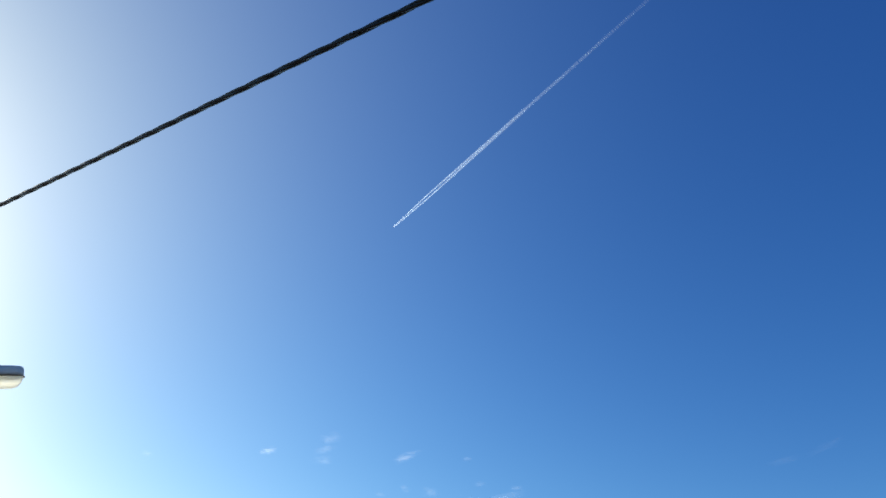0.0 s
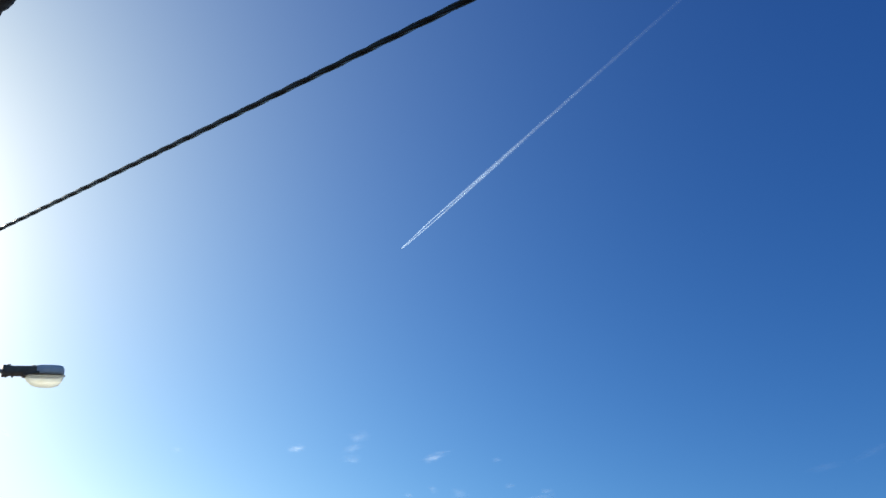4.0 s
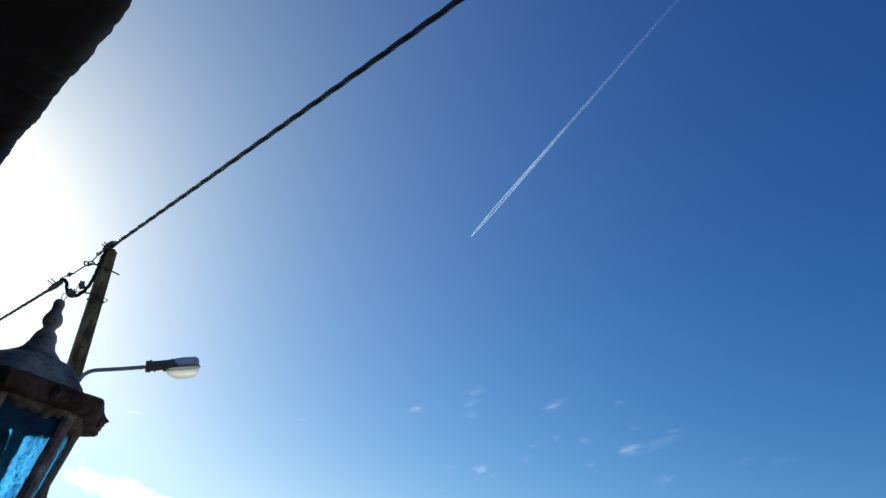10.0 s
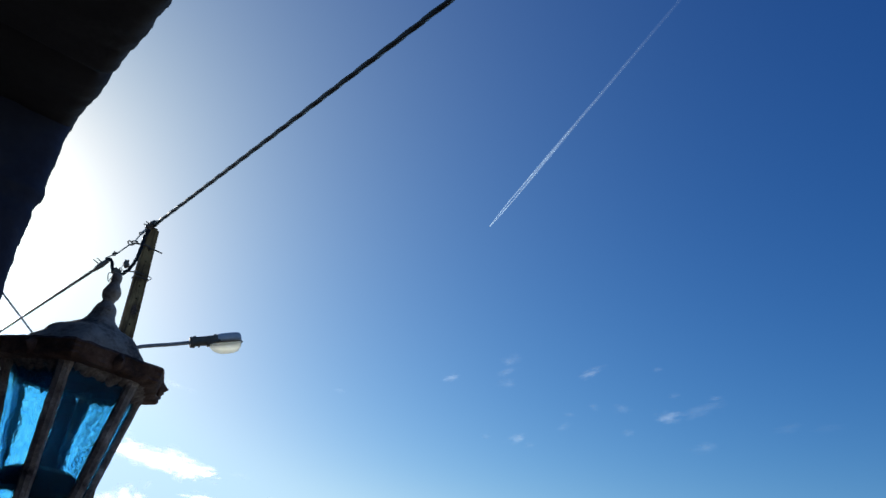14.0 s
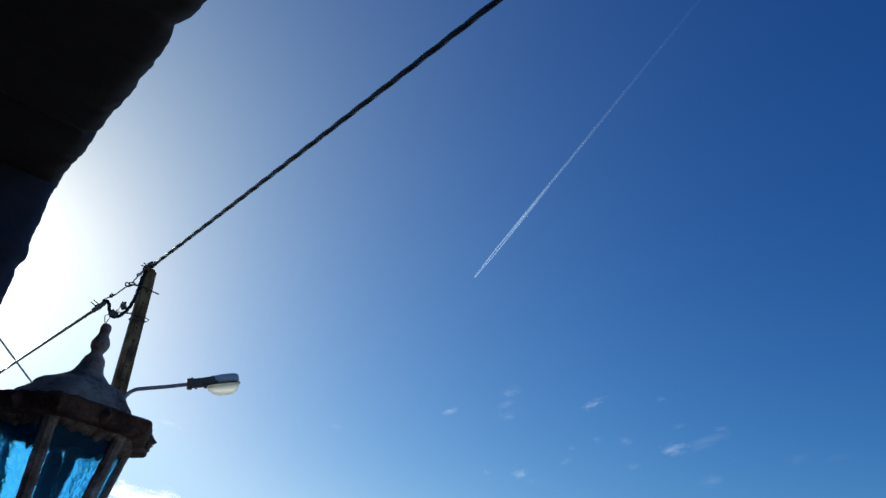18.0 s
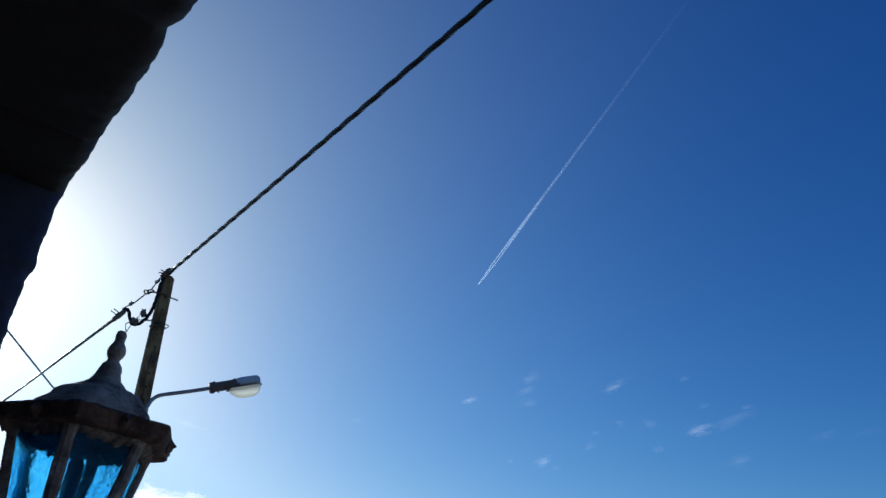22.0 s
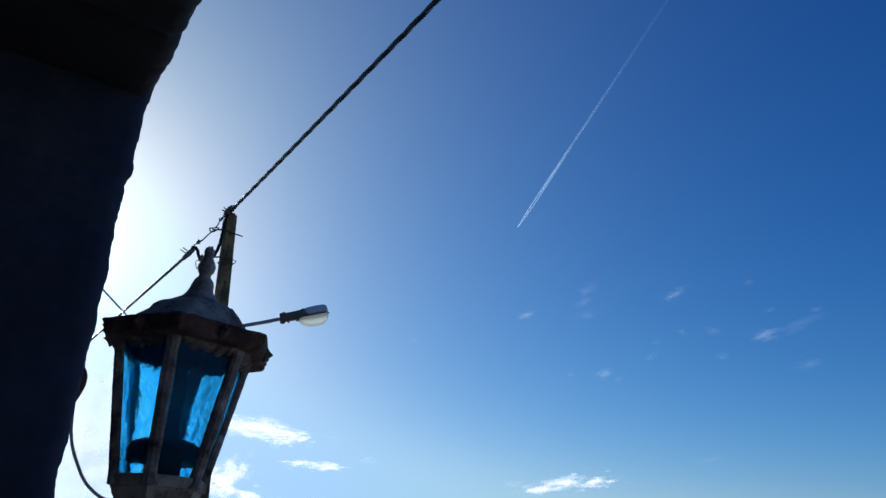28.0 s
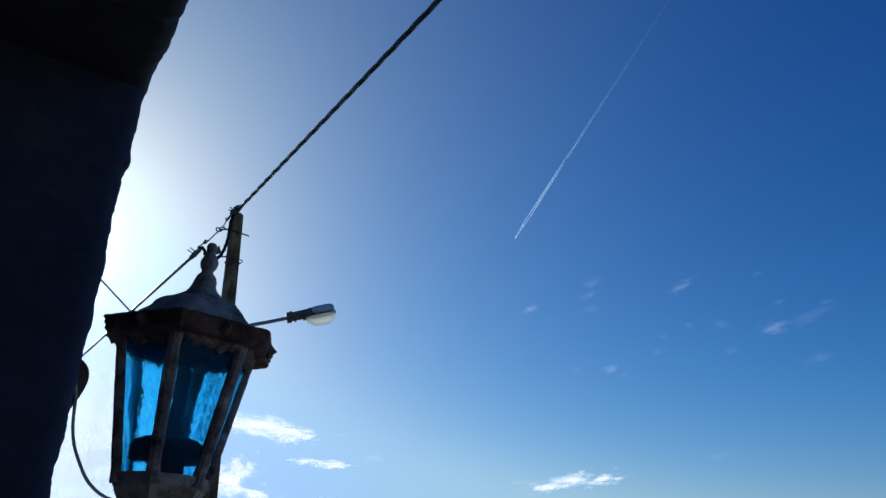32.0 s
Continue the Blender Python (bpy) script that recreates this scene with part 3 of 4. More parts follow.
def build_lantern():
    lean = Matrix.Translation((0, 0, 0.38)) @ pose(0, 0, 0, -1.2, 1.1, 0) @ Matrix.Translation((0, 0, -0.38))
    ob = thing("wall_lantern", pose(LX, LY, EYE - 0.004) @ lean, "old six-sided wall lantern of flaking grey iron with blue hammered glass", "lantern")
    roof = lathe(bmesh.new(), [(0.088, 0.2975), (0.0925, 0.2995), (0.0941, 0.303), (0.0912, 0.3075), (0.0865, 0.313), (0.0800, 0.3205), (0.0735, 0.328), (0.0678, 0.3345), (0.0628, 0.339), (0.0560, 0.3422), (0.0475, 0.3456), (0.0398, 0.350),
                               (0.0310, 0.357), (0.0268, 0.3615), (0.0228, 0.3665), (0.0198, 0.374), (0.0170, 0.381)], 6, HEX)
    bmesh.ops.subdivide_edges(roof, edges=[e for e in roof.edges if abs(e.verts[0].co.z - e.verts[1].co.z) < 1e-5 and e.calc_length() > 0.016], cuts=7, use_grid_fill=True)
    for v in roof.verts:
        off = abs((math.atan2(v.co.y, v.co.x) - HEX + math.pi / 6) % (math.pi / 3) - math.pi / 6)      # the ridges are worn round
        v.co.xy *= 1 - 0.022 * math.exp(-(off / 0.07) ** 2)
        v.co += Vector((v.co.x, v.co.y, 0.05)) * (0.026 * noise.noise(v.co * 45.0) + 0.022 * noise.noise(v.co * 120.0) + 0.010 * noise.noise(v.co * 260.0))
    part("roof", roof, IRON, ob, "pitted ogee roof with old paint")
    part("finial", lathe(bmesh.new(), [(0.0168, 0.380), (0.0162, 0.383), (0.0152, 0.386), (0.0140, 0.3895), (0.0114, 0.393), (0.0092, 0.396), (0.0088, 0.399), (0.0102, 0.402), (0.0126, 0.406), (0.0139, 0.411), (0.0139, 0.415), (0.0118, 0.4195),
                                      (0.0090, 0.424), (0.0075, 0.4275), (0.0074, 0.431), (0.0081, 0.4355), (0.0083, 0.439), (0.0074, 0.443), (0.0054, 0.4455), (0.002, 0.4468)], 20, 0, 0.08), IRON, ob, "turned finial with a ball tip")
    for k in range(6):
        rim = part("rim", rim_band(k), RUST, ob, "rust-brown stepped rim")
        part("leaf_boss", rim_boss(k), RUST, rim)
        part("leaf_trim", leaf_trim(k), CRUST, rim, "crusted cast leaf trim")
    # the cage of posts and panes, tapering downwards
    TOP, BOT, RT, RB = 0.278, 0.084, 0.0972, 0.0604
    for k in range(6):
        a = CAGE + k * math.pi / 3
        out, tan = Vector((math.cos(a), math.sin(a), 0)), Vector((-math.sin(a), math.cos(a), 0))
        bm, rings = bmesh.new(), []
        for i in range(31):
            t = i / 30
            c = CAGE_OFF + polar(RT + (RB - RT) * t, a, TOP + (BOT - TOP) * t)
            w = 1 + 0.10 * noise.noise(c * 80.0) + 0.06 * noise.noise(c * 210.0) + 0.30 * max(0.0, 1 - t / 0.10) + 0.28 * max(0.0, t - 0.93) / 0.07
            rings.append([bm.verts.new(c + tan * (x * w) + out * (y * w)) for x, y in ((-0.0076, -0.007), (-0.0088, -0.002), (-0.0062, 0.0030), (-0.0022, 0.0036), (0, 0.0048), (0.0022, 0.0036), (0.0062, 0.0030), (0.0088, -0.002), (0.0076, -0.007), (0, -0.005))])
        part("post", strip(bm, rings), CRUST, ob, "dark post with specks of old paint")
        b = a + math.pi / 3
        pane = bmesh.new()
        n = 16
        grid = {}
        inward = -Vector((math.cos(a + math.pi / 6), math.sin(a + math.pi / 6), 0))
        for s in (0, 1):
            for i in range(n + 1):
                for j in range(n + 1):
                    u, t = i / n, j / n
                    r = (RT - 0.004) + (RB - RT) * t
                    z = TOP + 0.004 + (BOT - TOP - 0.006) * t
                    p = CAGE_OFF + polar(r, a, z).lerp(polar(r, b, z), 0.04 + 0.92 * u)
                    p += inward * (0.003 * s + 0.0006 * noise.noise(p * 70.0 + Vector((s * 5.0, 0, 0))))
                    grid[s, i, j] = pane.verts.new(p)
        for s in (0, 1):
            for i in range(n):
                for j in range(n):
                    pane.faces.new((grid[s, i, j], grid[s, i + 1, j], grid[s, i + 1, j + 1], grid[s, i, j + 1]))
        for i in range(n):
            for j in (0, n):
                pane.faces.new((grid[0, i, j], grid[0, i + 1, j], grid[1, i + 1, j], grid[1, i, j]))
                pane.faces.new((grid[0, j, i], grid[0, j, i + 1], grid[1, j, i + 1], grid[1, j, i]))
        part("pane", pane, BLUE_GLASS, ob, "blue hammered glass pane")
        # a flat sill bar closes the foot of each pane
        bar, rings = bmesh.new(), []
        for i in range(13):
            ring = []
            for d, z in ((0.0035, 0.0835), (0.0045, 0.0915), (0.0030, 0.0975), (-0.0030, 0.0985), (-0.0040, 0.0835)):
                r = RB + 0.0026 * (z - BOT) / 0.0125
                c = CAGE_OFF + polar(r, a, z).lerp(polar(r, b, z), 0.06 + 0.88 * i / 12) - inward * d
                ring.append(bar.verts.new(c + Vector((0, 0, 0.0012 * noise.noise(c * 130.0))) - inward * (0.0008 * noise.noise(c * 200.0))))
            rings.append(ring)
        part("sill_bar", strip(bar, rings), IRON, ob)
    cup = lathe(bmesh.new(), [(0.046, 0.082), (0.0615, 0.0840), (0.0622, 0.0815), (0.0600, 0.0790), (0.0585, 0.0745), (0.0550, 0.0690), (0.0500, 0.0615), (0.0440, 0.0500), (0.0370, 0.038), (0.026, 0.025), (0.018, 0.010), (0.018, -0.02)], 6, CAGE)
    cup.transform(Matrix.Translation(CAGE_OFF))
    part("base", cup, IRON, ob, "six-sided tapering base cup")
    inside = Matrix.Translation(CAGE_OFF)
    for name, rings, sides, mat, label in (
            ("reflector_dish", [(0.012, 0.126), (0.034, 0.123), (0.046, 0.119), (0.0490, 0.119), (0.0495, 0.134), (0.046, 0.142), (0.034, 0.148), (0.012, 0.151)], 32, SHADE_BLACK, "dish under the bulb, inner shade put into its black"),
            ("lamp_holder", [(0.024, 0.082), (0.024, 0.125), (0.015, 0.128), (0.0145, 0.158), (0.011, 0.167)], 20, SHADE_BLACK, ""),
            ("bulb", [(0.011, 0.164), (0.0105, 0.172), (0.0100, 0.184), (0.0105, 0.204), (0.0110, 0.229), (0.0105, 0.242), (0.007, 0.249), (0.002, 0.251)], 20, SHADE_BLACK, "slim bulb, inner shade put into its black")):
        bm = lathe(bmesh.new(), rings, sides)
        bm.transform(inside)
        part(name, bm, mat, ob, label)
    # added sheet, black in place of the shade under the roof
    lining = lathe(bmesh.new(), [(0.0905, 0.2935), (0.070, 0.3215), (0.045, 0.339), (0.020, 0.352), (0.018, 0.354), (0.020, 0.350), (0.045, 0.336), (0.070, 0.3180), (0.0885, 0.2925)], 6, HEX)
    part("roof_shade", lining, SHADE_BLACK, ob, "added black sheet for the shade inside the roof")
    back = Vector((-0.8325, -0.554, 0))
    arm = bent([(0, 0, -0.015), (0, 0, -0.06), back * 0.03 + Vector((0, 0, -0.105)), back * 0.09 + Vector((0, 0, -0.125)), back * 0.15 + Vector((0, 0, -0.10)), back * 0.188 + Vector((0, 0, -0.07))], 8)
    part("bracket_arm", sweep(bmesh.new(), arm, 0.010, 10), IRON, ob, "curved iron bracket to the wall")
    plate = box(bmesh.new(), (-0.035, -0.008, -0.10), (0.035, 0.010, 0.07), 0.004)
    plate.transform(Matrix.Translation(back * 0.186 + Vector((0, 0, -0.07))) @ pose(0, 0, 0, 0, 0, -56.355))
    part("wall_plate", plate, IRON, ob)
    # the bracket's iron scroll and crest, standing out from the wall: s off the lantern's axis towards the wall, z up
    to_lantern = ob.matrix_world.inverted()
    across = Vector((0.554, -0.8325, 0))

    def off_wall(s, z, side=0.0):
        return Vector((LX, LY, z)) + back * s + across * side

    curl = bent([off_wall(s, z) for s, z in ((0.184, 1.690), (0.176, 1.730), (0.164, 1.768), (0.157, 1.797), (0.1552, 1.830), (0.1530, 1.850), (0.1485, 1.867), (0.1425, 1.884), (0.1385, 1.899), (0.1378, 1.911), (0.1408, 1.9195), (0.148, 1.9245), (0.157, 1.9235), (0.163, 1.917))], 6)
    n = len(curl) - 1
    scroll = sweep(bmesh.new(), curl, [0.0058 + 0.0042 * min(1.0, max(0.0, i / n - 0.35) / 0.3) - 0.004 * max(0.0, i / n - 0.86) / 0.14 for i in range(n + 1)], 12)
    bmesh.ops.create_icosphere(scroll, subdivisions=2, radius=0.0062, matrix=Matrix.Translation(off_wall(0.1585, 1.908)))
    scroll.transform(to_lantern)
    part("bracket_scroll", scroll, BROWNPIPE, ob, "brown iron scroll of the wall bracket")
    edge = bent([(0.194, 2.034, 0), (0.172, 2.028, 0), (0.1590, 2.013, 0), (0.1535, 1.999, 0), (0.1508, 1.982, 0), (0.1550, 1.9705, 0), (0.1532, 1.964, 0), (0.1535, 1.953, 0), (0.160, 1.946, 0), (0.194, 1.944, 0)], 4)
    crest, rings = bmesh.new(), []
    for side, shrink in ((-0.017, 0.72), (-0.013, 0.93), (-0.006, 1.0), (0.006, 1.0), (0.013, 0.93), (0.017, 0.72)):
        rings.append([crest.verts.new(off_wall(0.194 - (0.194 - q.x) * shrink, 1.988 + (q.y - 1.988) * (0.5 + 0.5 * shrink), side)) for q in edge])
    strip(crest, rings)
    crest.transform(to_lantern)
    part("bracket_crest", crest, BROWNPIPE, ob, "brown lobed crest of the wall bracket")


build_lantern()


def build_cord():
    cord = thing("lamp_cord", Matrix(), "thin grey electric cord looping from the bracket's crest to the lantern", "cord")
    line = bent([Vector((LX, LY, z)) + Vector((-0.8325, -0.554, 0)) * s + Vector((0.554, -0.8325, 0)) * side for s, z, side in (
        (0.166, 1.956, 0.004), (0.1615, 1.948, 0.008), (0.1560, 1.936, 0.012), (0.1490, 1.9135, 0.014), (0.1430, 1.896, 0.014), (0.1393, 1.882, 0.013), (0.1372, 1.865, 0.010), (0.1340, 1.8445, 0.008),
        (0.1280, 1.8245, 0.006), (0.1182, 1.805, 0.005), (0.1052, 1.785, 0.003), (0.0905, 1.7717, 0.0), (0.075, 1.7633, 0.0), (0.045, 1.754, 0.0), (0.020, 1.746, 0.0), (0.010, 1.738, 0.0))], 7)
    part("flex", sweep(bmesh.new(), line, 0.0021, 8), GREYWIRE, cord)


build_cord()

# the utility pole
POLE = pose(-2.84, 9.56, 0) @ pose(0, 0, 0, 0, -2.7, 0) @ pose(0, 0, 0, 0, 0, 33.645)


def build_pole():
    ob = thing("utility_pole", POLE, "weathered yellowish concrete utility pole with a row of holes", "pole")
    H, bm = 6.40, bmesh.new()

    def half(z):
        return 0.138 - 0.059 * z / H, 0.090 - 0.035 * z / H

    def row(z):
        w, d = half(z)
        c = 0.012
        return [bm.verts.new(p) for p in ((-w + c, -d, z), (w - c, -d, z), (w, -d + c, z), (w, d - c, z), (w - c, d, z), (-w + c, d, z), (-w, d - c, z), (-w, -d + c, z))]

    zs = [0.0, 1.0] + [1.6 + 0.19 * i for i in range(25)] + [6.25, H]
    rows = [row(z) for z in zs]
    for (a, b, z0, z1) in zip(rows, rows[1:], zs, zs[1:]):
        for k in range(1, 8):
            bm.faces.new((a[k], a[(k + 1) % 8], b[(k + 1) % 8], b[k]))
        if z1 - z0 < 0.185 or z1 - z0 > 0.2:
            bm.faces.new((a[0], a[1], b[1], b[0]))
            continue
        zc, d = (z0 + z1) / 2, half((z0 + z1) / 2)[1]
        o = [bm.verts.new((0.014 * math.cos(radians(22.5 + 45 * k)), -d, zc + 0.014 * math.sin(radians(22.5 + 45 * k)))) for k in range(8)]
        inner = [bm.verts.new((v.co.x * 0.9, -d + 0.07, zc + (v.co.z - zc) * 0.9)) for v in o]
        c0, c1, c2, c3 = a[0], a[1], b[1], b[0]
        for q in ((c1, c2, o[0], o[7]), (c2, c3, o[2], o[1]), (c3, c0, o[4], o[3]), (c0, c1, o[6], o[5]), (c2, o[1], o[0]), (c3, o[3], o[2]), (c0, o[5], o[4]), (c1, o[7], o[6])):
            bm.faces.new(q)
        for k in range(8):
            bm.faces.new((o[k], o[(k + 1) % 8], inner[(k + 1) % 8], inner[k]))
        bm.faces.new(inner)
    bm.faces.new(rows[0])
    bm.faces.new(rows[-1])
    part("shaft", bm, CONCRETE, ob)
    inv = POLE.inverted()

    def here(*p):
        return inv @ Vector(p)

    part("bolt", sweep(bmesh.new(), [here(-3.14, 9.52, 6.09), here(-3.02, 9.44, 6.045), here(-2.884, 9.43, 5.999)], 0.010, 8), STEEL, ob, "bolt sticking out")
    part("bolt", sweep(bmesh.new(), [here(-3.08, 9.50, 6.10), here(-3.19, 9.44, 6.099), here(-3.30, 9.43, 6.092)], 0.013, 8), STEEL, ob)
    part("bolt", sweep(bmesh.new(), [here(-3.05, 9.50, 5.66), here(-3.149, 9.43, 5.657), here(-3.267, 9.43, 5.653)], 0.011, 8), STEEL, ob)
    part("nut", sweep(bmesh.new(), [here(-3.135, 9.43, 5.658), here(-3.165, 9.43, 5.656)], 0.024, 6), STEEL, ob)
    for z, r in ((5.63, 0.006), (5.615, 0.006)):
        w, d = half(z)
        w, d = w + 0.008, d + 0.008
        part("wire_band", sweep(bmesh.new(), [(-w, -d, z), (w, -d, z - 0.01), (w, d, z), (-w, d, z + 0.01), (-w, -d, z)], r, 6), STEEL, ob)
    part("wire_end", sweep(bmesh.new(), bent([here(-3.0, 9.43, 5.63), here(-2.955, 9.43, 5.615), here(-2.915, 9.43, 5.591), here(-2.966, 9.43, 5.544)], 5), 0.006, 6), STEEL, ob)
    cap = box(bmesh.new(), (-0.079, -0.055, H - 0.06), (0.066, 0.055, H + 0.045), 0.045)
    part("cap", cap, CONCRETE, ob)
    # a dark brown patch standing a little proud, ragged round its edge
    patch, rings, d = bmesh.new(), [], half(5.13)[1]
    for y, shrink in ((-d + 0.01, 1.0), (-d - 0.006, 1.0), (-d - 0.010, 0.7)):
        ring = []
        for k in range(22):
            a = k * math.pi / 11
            r = (1 + 0.45 * noise.noise(Vector((math.cos(a) * 1.6, math.sin(a) * 1.6, 4.0)))) * shrink
            ring.append(patch.verts.new((0.002 + 0.040 * r * math.cos(a), y, 5.13 + 0.085 * r * math.sin(a))))
        rings.append(ring)
    for a, b in zip(rings, rings[1:]):
        for k in range(22):
            patch.faces.new((a[k], a[(k + 1) % 22], b[(k + 1) % 22], b[k]))
    patch.faces.new(rings[0])
    patch.faces.new(rings[-1])
    part("brown_patch", patch, RUST, ob, "ragged dark brown patch")


build_pole()


def build_fittings():
    """The dead-end clamp on the pole's head, its links and the jumper loop."""
    ob = thing("cable_clamp", Matrix(), "black dead-end clamps and steel links at the pole's head", "clamp")
    head = sweep(bmesh.new(), bent([(-3.215, 9.44, 6.345), (-3.175, 9.43, 6.385), (-3.130, 9.43, 6.425), (-3.085, 9.43, 6.462), (-3.06, 9.42, 6.48)], 5),
                 [0.020] * 4 + [0.040] * 5 + [0.052] * 6 + [0.036] * 4 + [0.024] * 2, 9)
    for v in head.verts:
        v.co += Vector((1, 0.6, 1)) * (0.016 * noise.noise(v.co * 16.0))
    part("clamp_head", head, HOUSING, ob, "lumpy black clamp")
    for a, b in (((-3.17, 9.43, 6.40), (-3.245, 9.42, 6.412)), ((-3.17, 9.43, 6.43), (-3.225, 9.42, 6.455))):
        part("wire_tail", sweep(bmesh.new(), [a, b], 0.008, 6), STEEL, ob)
    part("link", sweep(bmesh.new(), [(-3.19, 9.43, 6.34), (-3.235, 9.43, 6.264)], 0.016, 8), GALV, ob, "bright steel link")
    part("link", sweep(bmesh.new(), [(-3.235, 9.43, 6.264), (-3.29, 9.43, 6.125)], 0.009, 8), GALV, ob)
    part("link", sweep(bmesh.new(), [(-3.335, 9.43, 6.07), (-3.475, 9.43, 5.888), (-3.51, 9.43, 5.878)], 0.010, 8), GALV, ob)
    part("link", sweep(bmesh.new(), [(-3.51, 9.43, 5.873), (-3.60, 9.43, 5.796)], 0.009, 8), GALV, ob)
    for c, wide, high, turn in (((-3.235, 9.43, 6.262), 0.026, 0.020, 30), ((-3.288, 9.43, 6.102), 0.040, 0.026, 20), ((-3.338, 9.43, 6.082), 0.040, 0.030, -25), ((-3.497, 9.43, 5.885), 0.028, 0.024, 40)):
        ring = [Vector(c) + Vector((wide * math.cos(k * math.pi / 8), 0.012 * math.sin(k * math.pi / 4), high * math.sin(k * math.pi / 8 + radians(turn)))) for k in range(17)]
        part("shackle", sweep(bmesh.new(), ring, 0.010, 7, False), STEEL, ob)
    part("pin", sweep(bmesh.new(), [(-3.515, 9.43, 5.925), (-3.485, 9.43, 5.855)], 0.008, 6), STEEL, ob)
    wedge = sweep(bmesh.new(), bent([(-3.545, 9.43, 5.785), (-3.575, 9.43, 5.745), (-3.615, 9.43, 5.695), (-3.655, 9.43, 5.645), (-3.70, 9.46, 5.61)], 4),
                  [0.020] * 3 + [0.034] * 4 + [0.040] * 4 + [0.032] * 4 + [0.022] * 2, 8)
    for v in wedge.verts:
        v.co += Vector((1, 0.5, 1)) * (0.010 * noise.noise(v.co * 22.0))
    part("wedge", wedge, HOUSING, ob)
    for a, b in (((-3.645, 9.43, 5.690), (-3.740, 9.42, 5.748)), ((-3.62, 9.43, 5.725), (-3.708, 9.42, 5.780))):
        part("wire_tail", sweep(bmesh.new(), [a, b], 0.007, 6), STEEL, ob)
    loop = bent([(-3.59, 9.43, 5.775), (-3.535, 9.43, 5.790), (-3.500, 9.43, 5.755), (-3.464, 9.43, 5.665), (-3.425, 9.43, 5.595), (-3.37, 9.43, 5.575), (-3.313, 9.43, 5.600), (-3.247, 9.43, 5.680), (-3.205, 9.43, 5.797),
                 (-3.190, 9.44, 5.918), (-3.186, 9.45, 6.071), (-3.188, 9.45, 6.228), (-3.150, 9.44, 6.345)], 6)
    twisted("jumper_cable", loop, 3, 0.013, 0.013, 0.30, RUBBER, "black twisted jumper cable looping beside the pole's head", "cable")
    for c, wide, high, turn in (((-3.385, 9.42, 5.612), 0.052, 0.044, 20), ((-3.300, 9.42, 5.748), 0.044, 0.040, 60)):
        con = box(bmesh.new(), (-wide, -0.032, -high), (wide, 0.032, high), 0.012)
        for v in list(con.verts):
            v.co += Vector((1, 0.4, 1)) * (0.012 * noise.noise(v.co * 25.0 + Vector((turn, 0, 0))))
        con.transform(pose(*c, 0, turn, 10))
        clamp = part("connector", con, HOUSING, ob, "black piercing connector")
        for q in (-0.5, 0.5):
            part("connector_bolt", sweep(bmesh.new(), [Vector(c) + Vector((q * wide, 0, high * 0.6)), Vector(c) + Vector((q * wide - 0.006, 0, high + 0.028))], 0.010, 6), STEEL, clamp)
    part("wire_loop", sweep(bmesh.new(), bent([(-3.42, 9.42, 5.600), (-3.487, 9.42, 5.575), (-3.475, 9.42, 5.505), (-3.454, 9.42, 5.455), (-3.440, 9.42, 5.500), (-3.415, 9.42, 5.580)], 5), 0.006, 6), STEEL, ob)
    part("wire_loop", sweep(bmesh.new(), bent([(-3.33, 9.42, 5.77), (-3.345, 9.42, 5.69), (-3.315, 9.42, 5.645), (-3.24, 9.42, 5.69)], 5), 0.005, 6), STEEL, ob)


build_fittings()
HEADING = radians(148.863)
span = [(-3.1306 + math.sin(HEADING) * u, 9.46 + math.cos(HEADING) * u, 6.4152 - 0.0912 * u + 0.00082 * u * u) for u in (34.0 * i / 480 for i in range(481))]
twisted("overhead_cable", span, 3, 0.0158, 0.0108, 0.95, RUBBER, "thick black twisted overhead power cable", "cable")
twisted("overhead_cable", straight((-3.668, 9.44, 5.636), (-26.23, 39.6, 4.997), 360, 0.0), 3, 0.0125, 0.0125, 0.55, RUBBER, "black twisted cable running on from the pole", "cable")
thin = thing("service_wire", Matrix(), "thin grey wire between the pole and the house", "wire")
part("strand", sweep(bmesh.new(), straight((-2.93, 9.50, 3.528), (-4.186, 7.05, 4.829), 20, 0.02), 0.010, 6), GREYWIRE, thin)


def loft(bm, sections, sides=20, power=3.0):
    """Rounded-box rings across x: (x, half width, low, high)."""
    rings = []
    for x, w, lo, hi in sections:
        ring = []
        for k in range(sides):
            a = 2 * math.pi * k / sides
            c, s = math.cos(a), math.sin(a)
            ring.append(bm.verts.new((x, w * math.copysign(abs(c) ** (2 / power), c), (lo + hi) / 2 + (hi - lo) / 2 * math.copysign(abs(s) ** (2 / power), s))))
        rings.append(ring)
    for a, b in zip(rings, rings[1:]):
        for k in range(sides):
            bm.faces.new((a[k], a[(k + 1) % sides], b[(k + 1) % sides], b[k]))
    bm.faces.new(rings[0])
    bm.faces.new(rings[-1])
    return bm


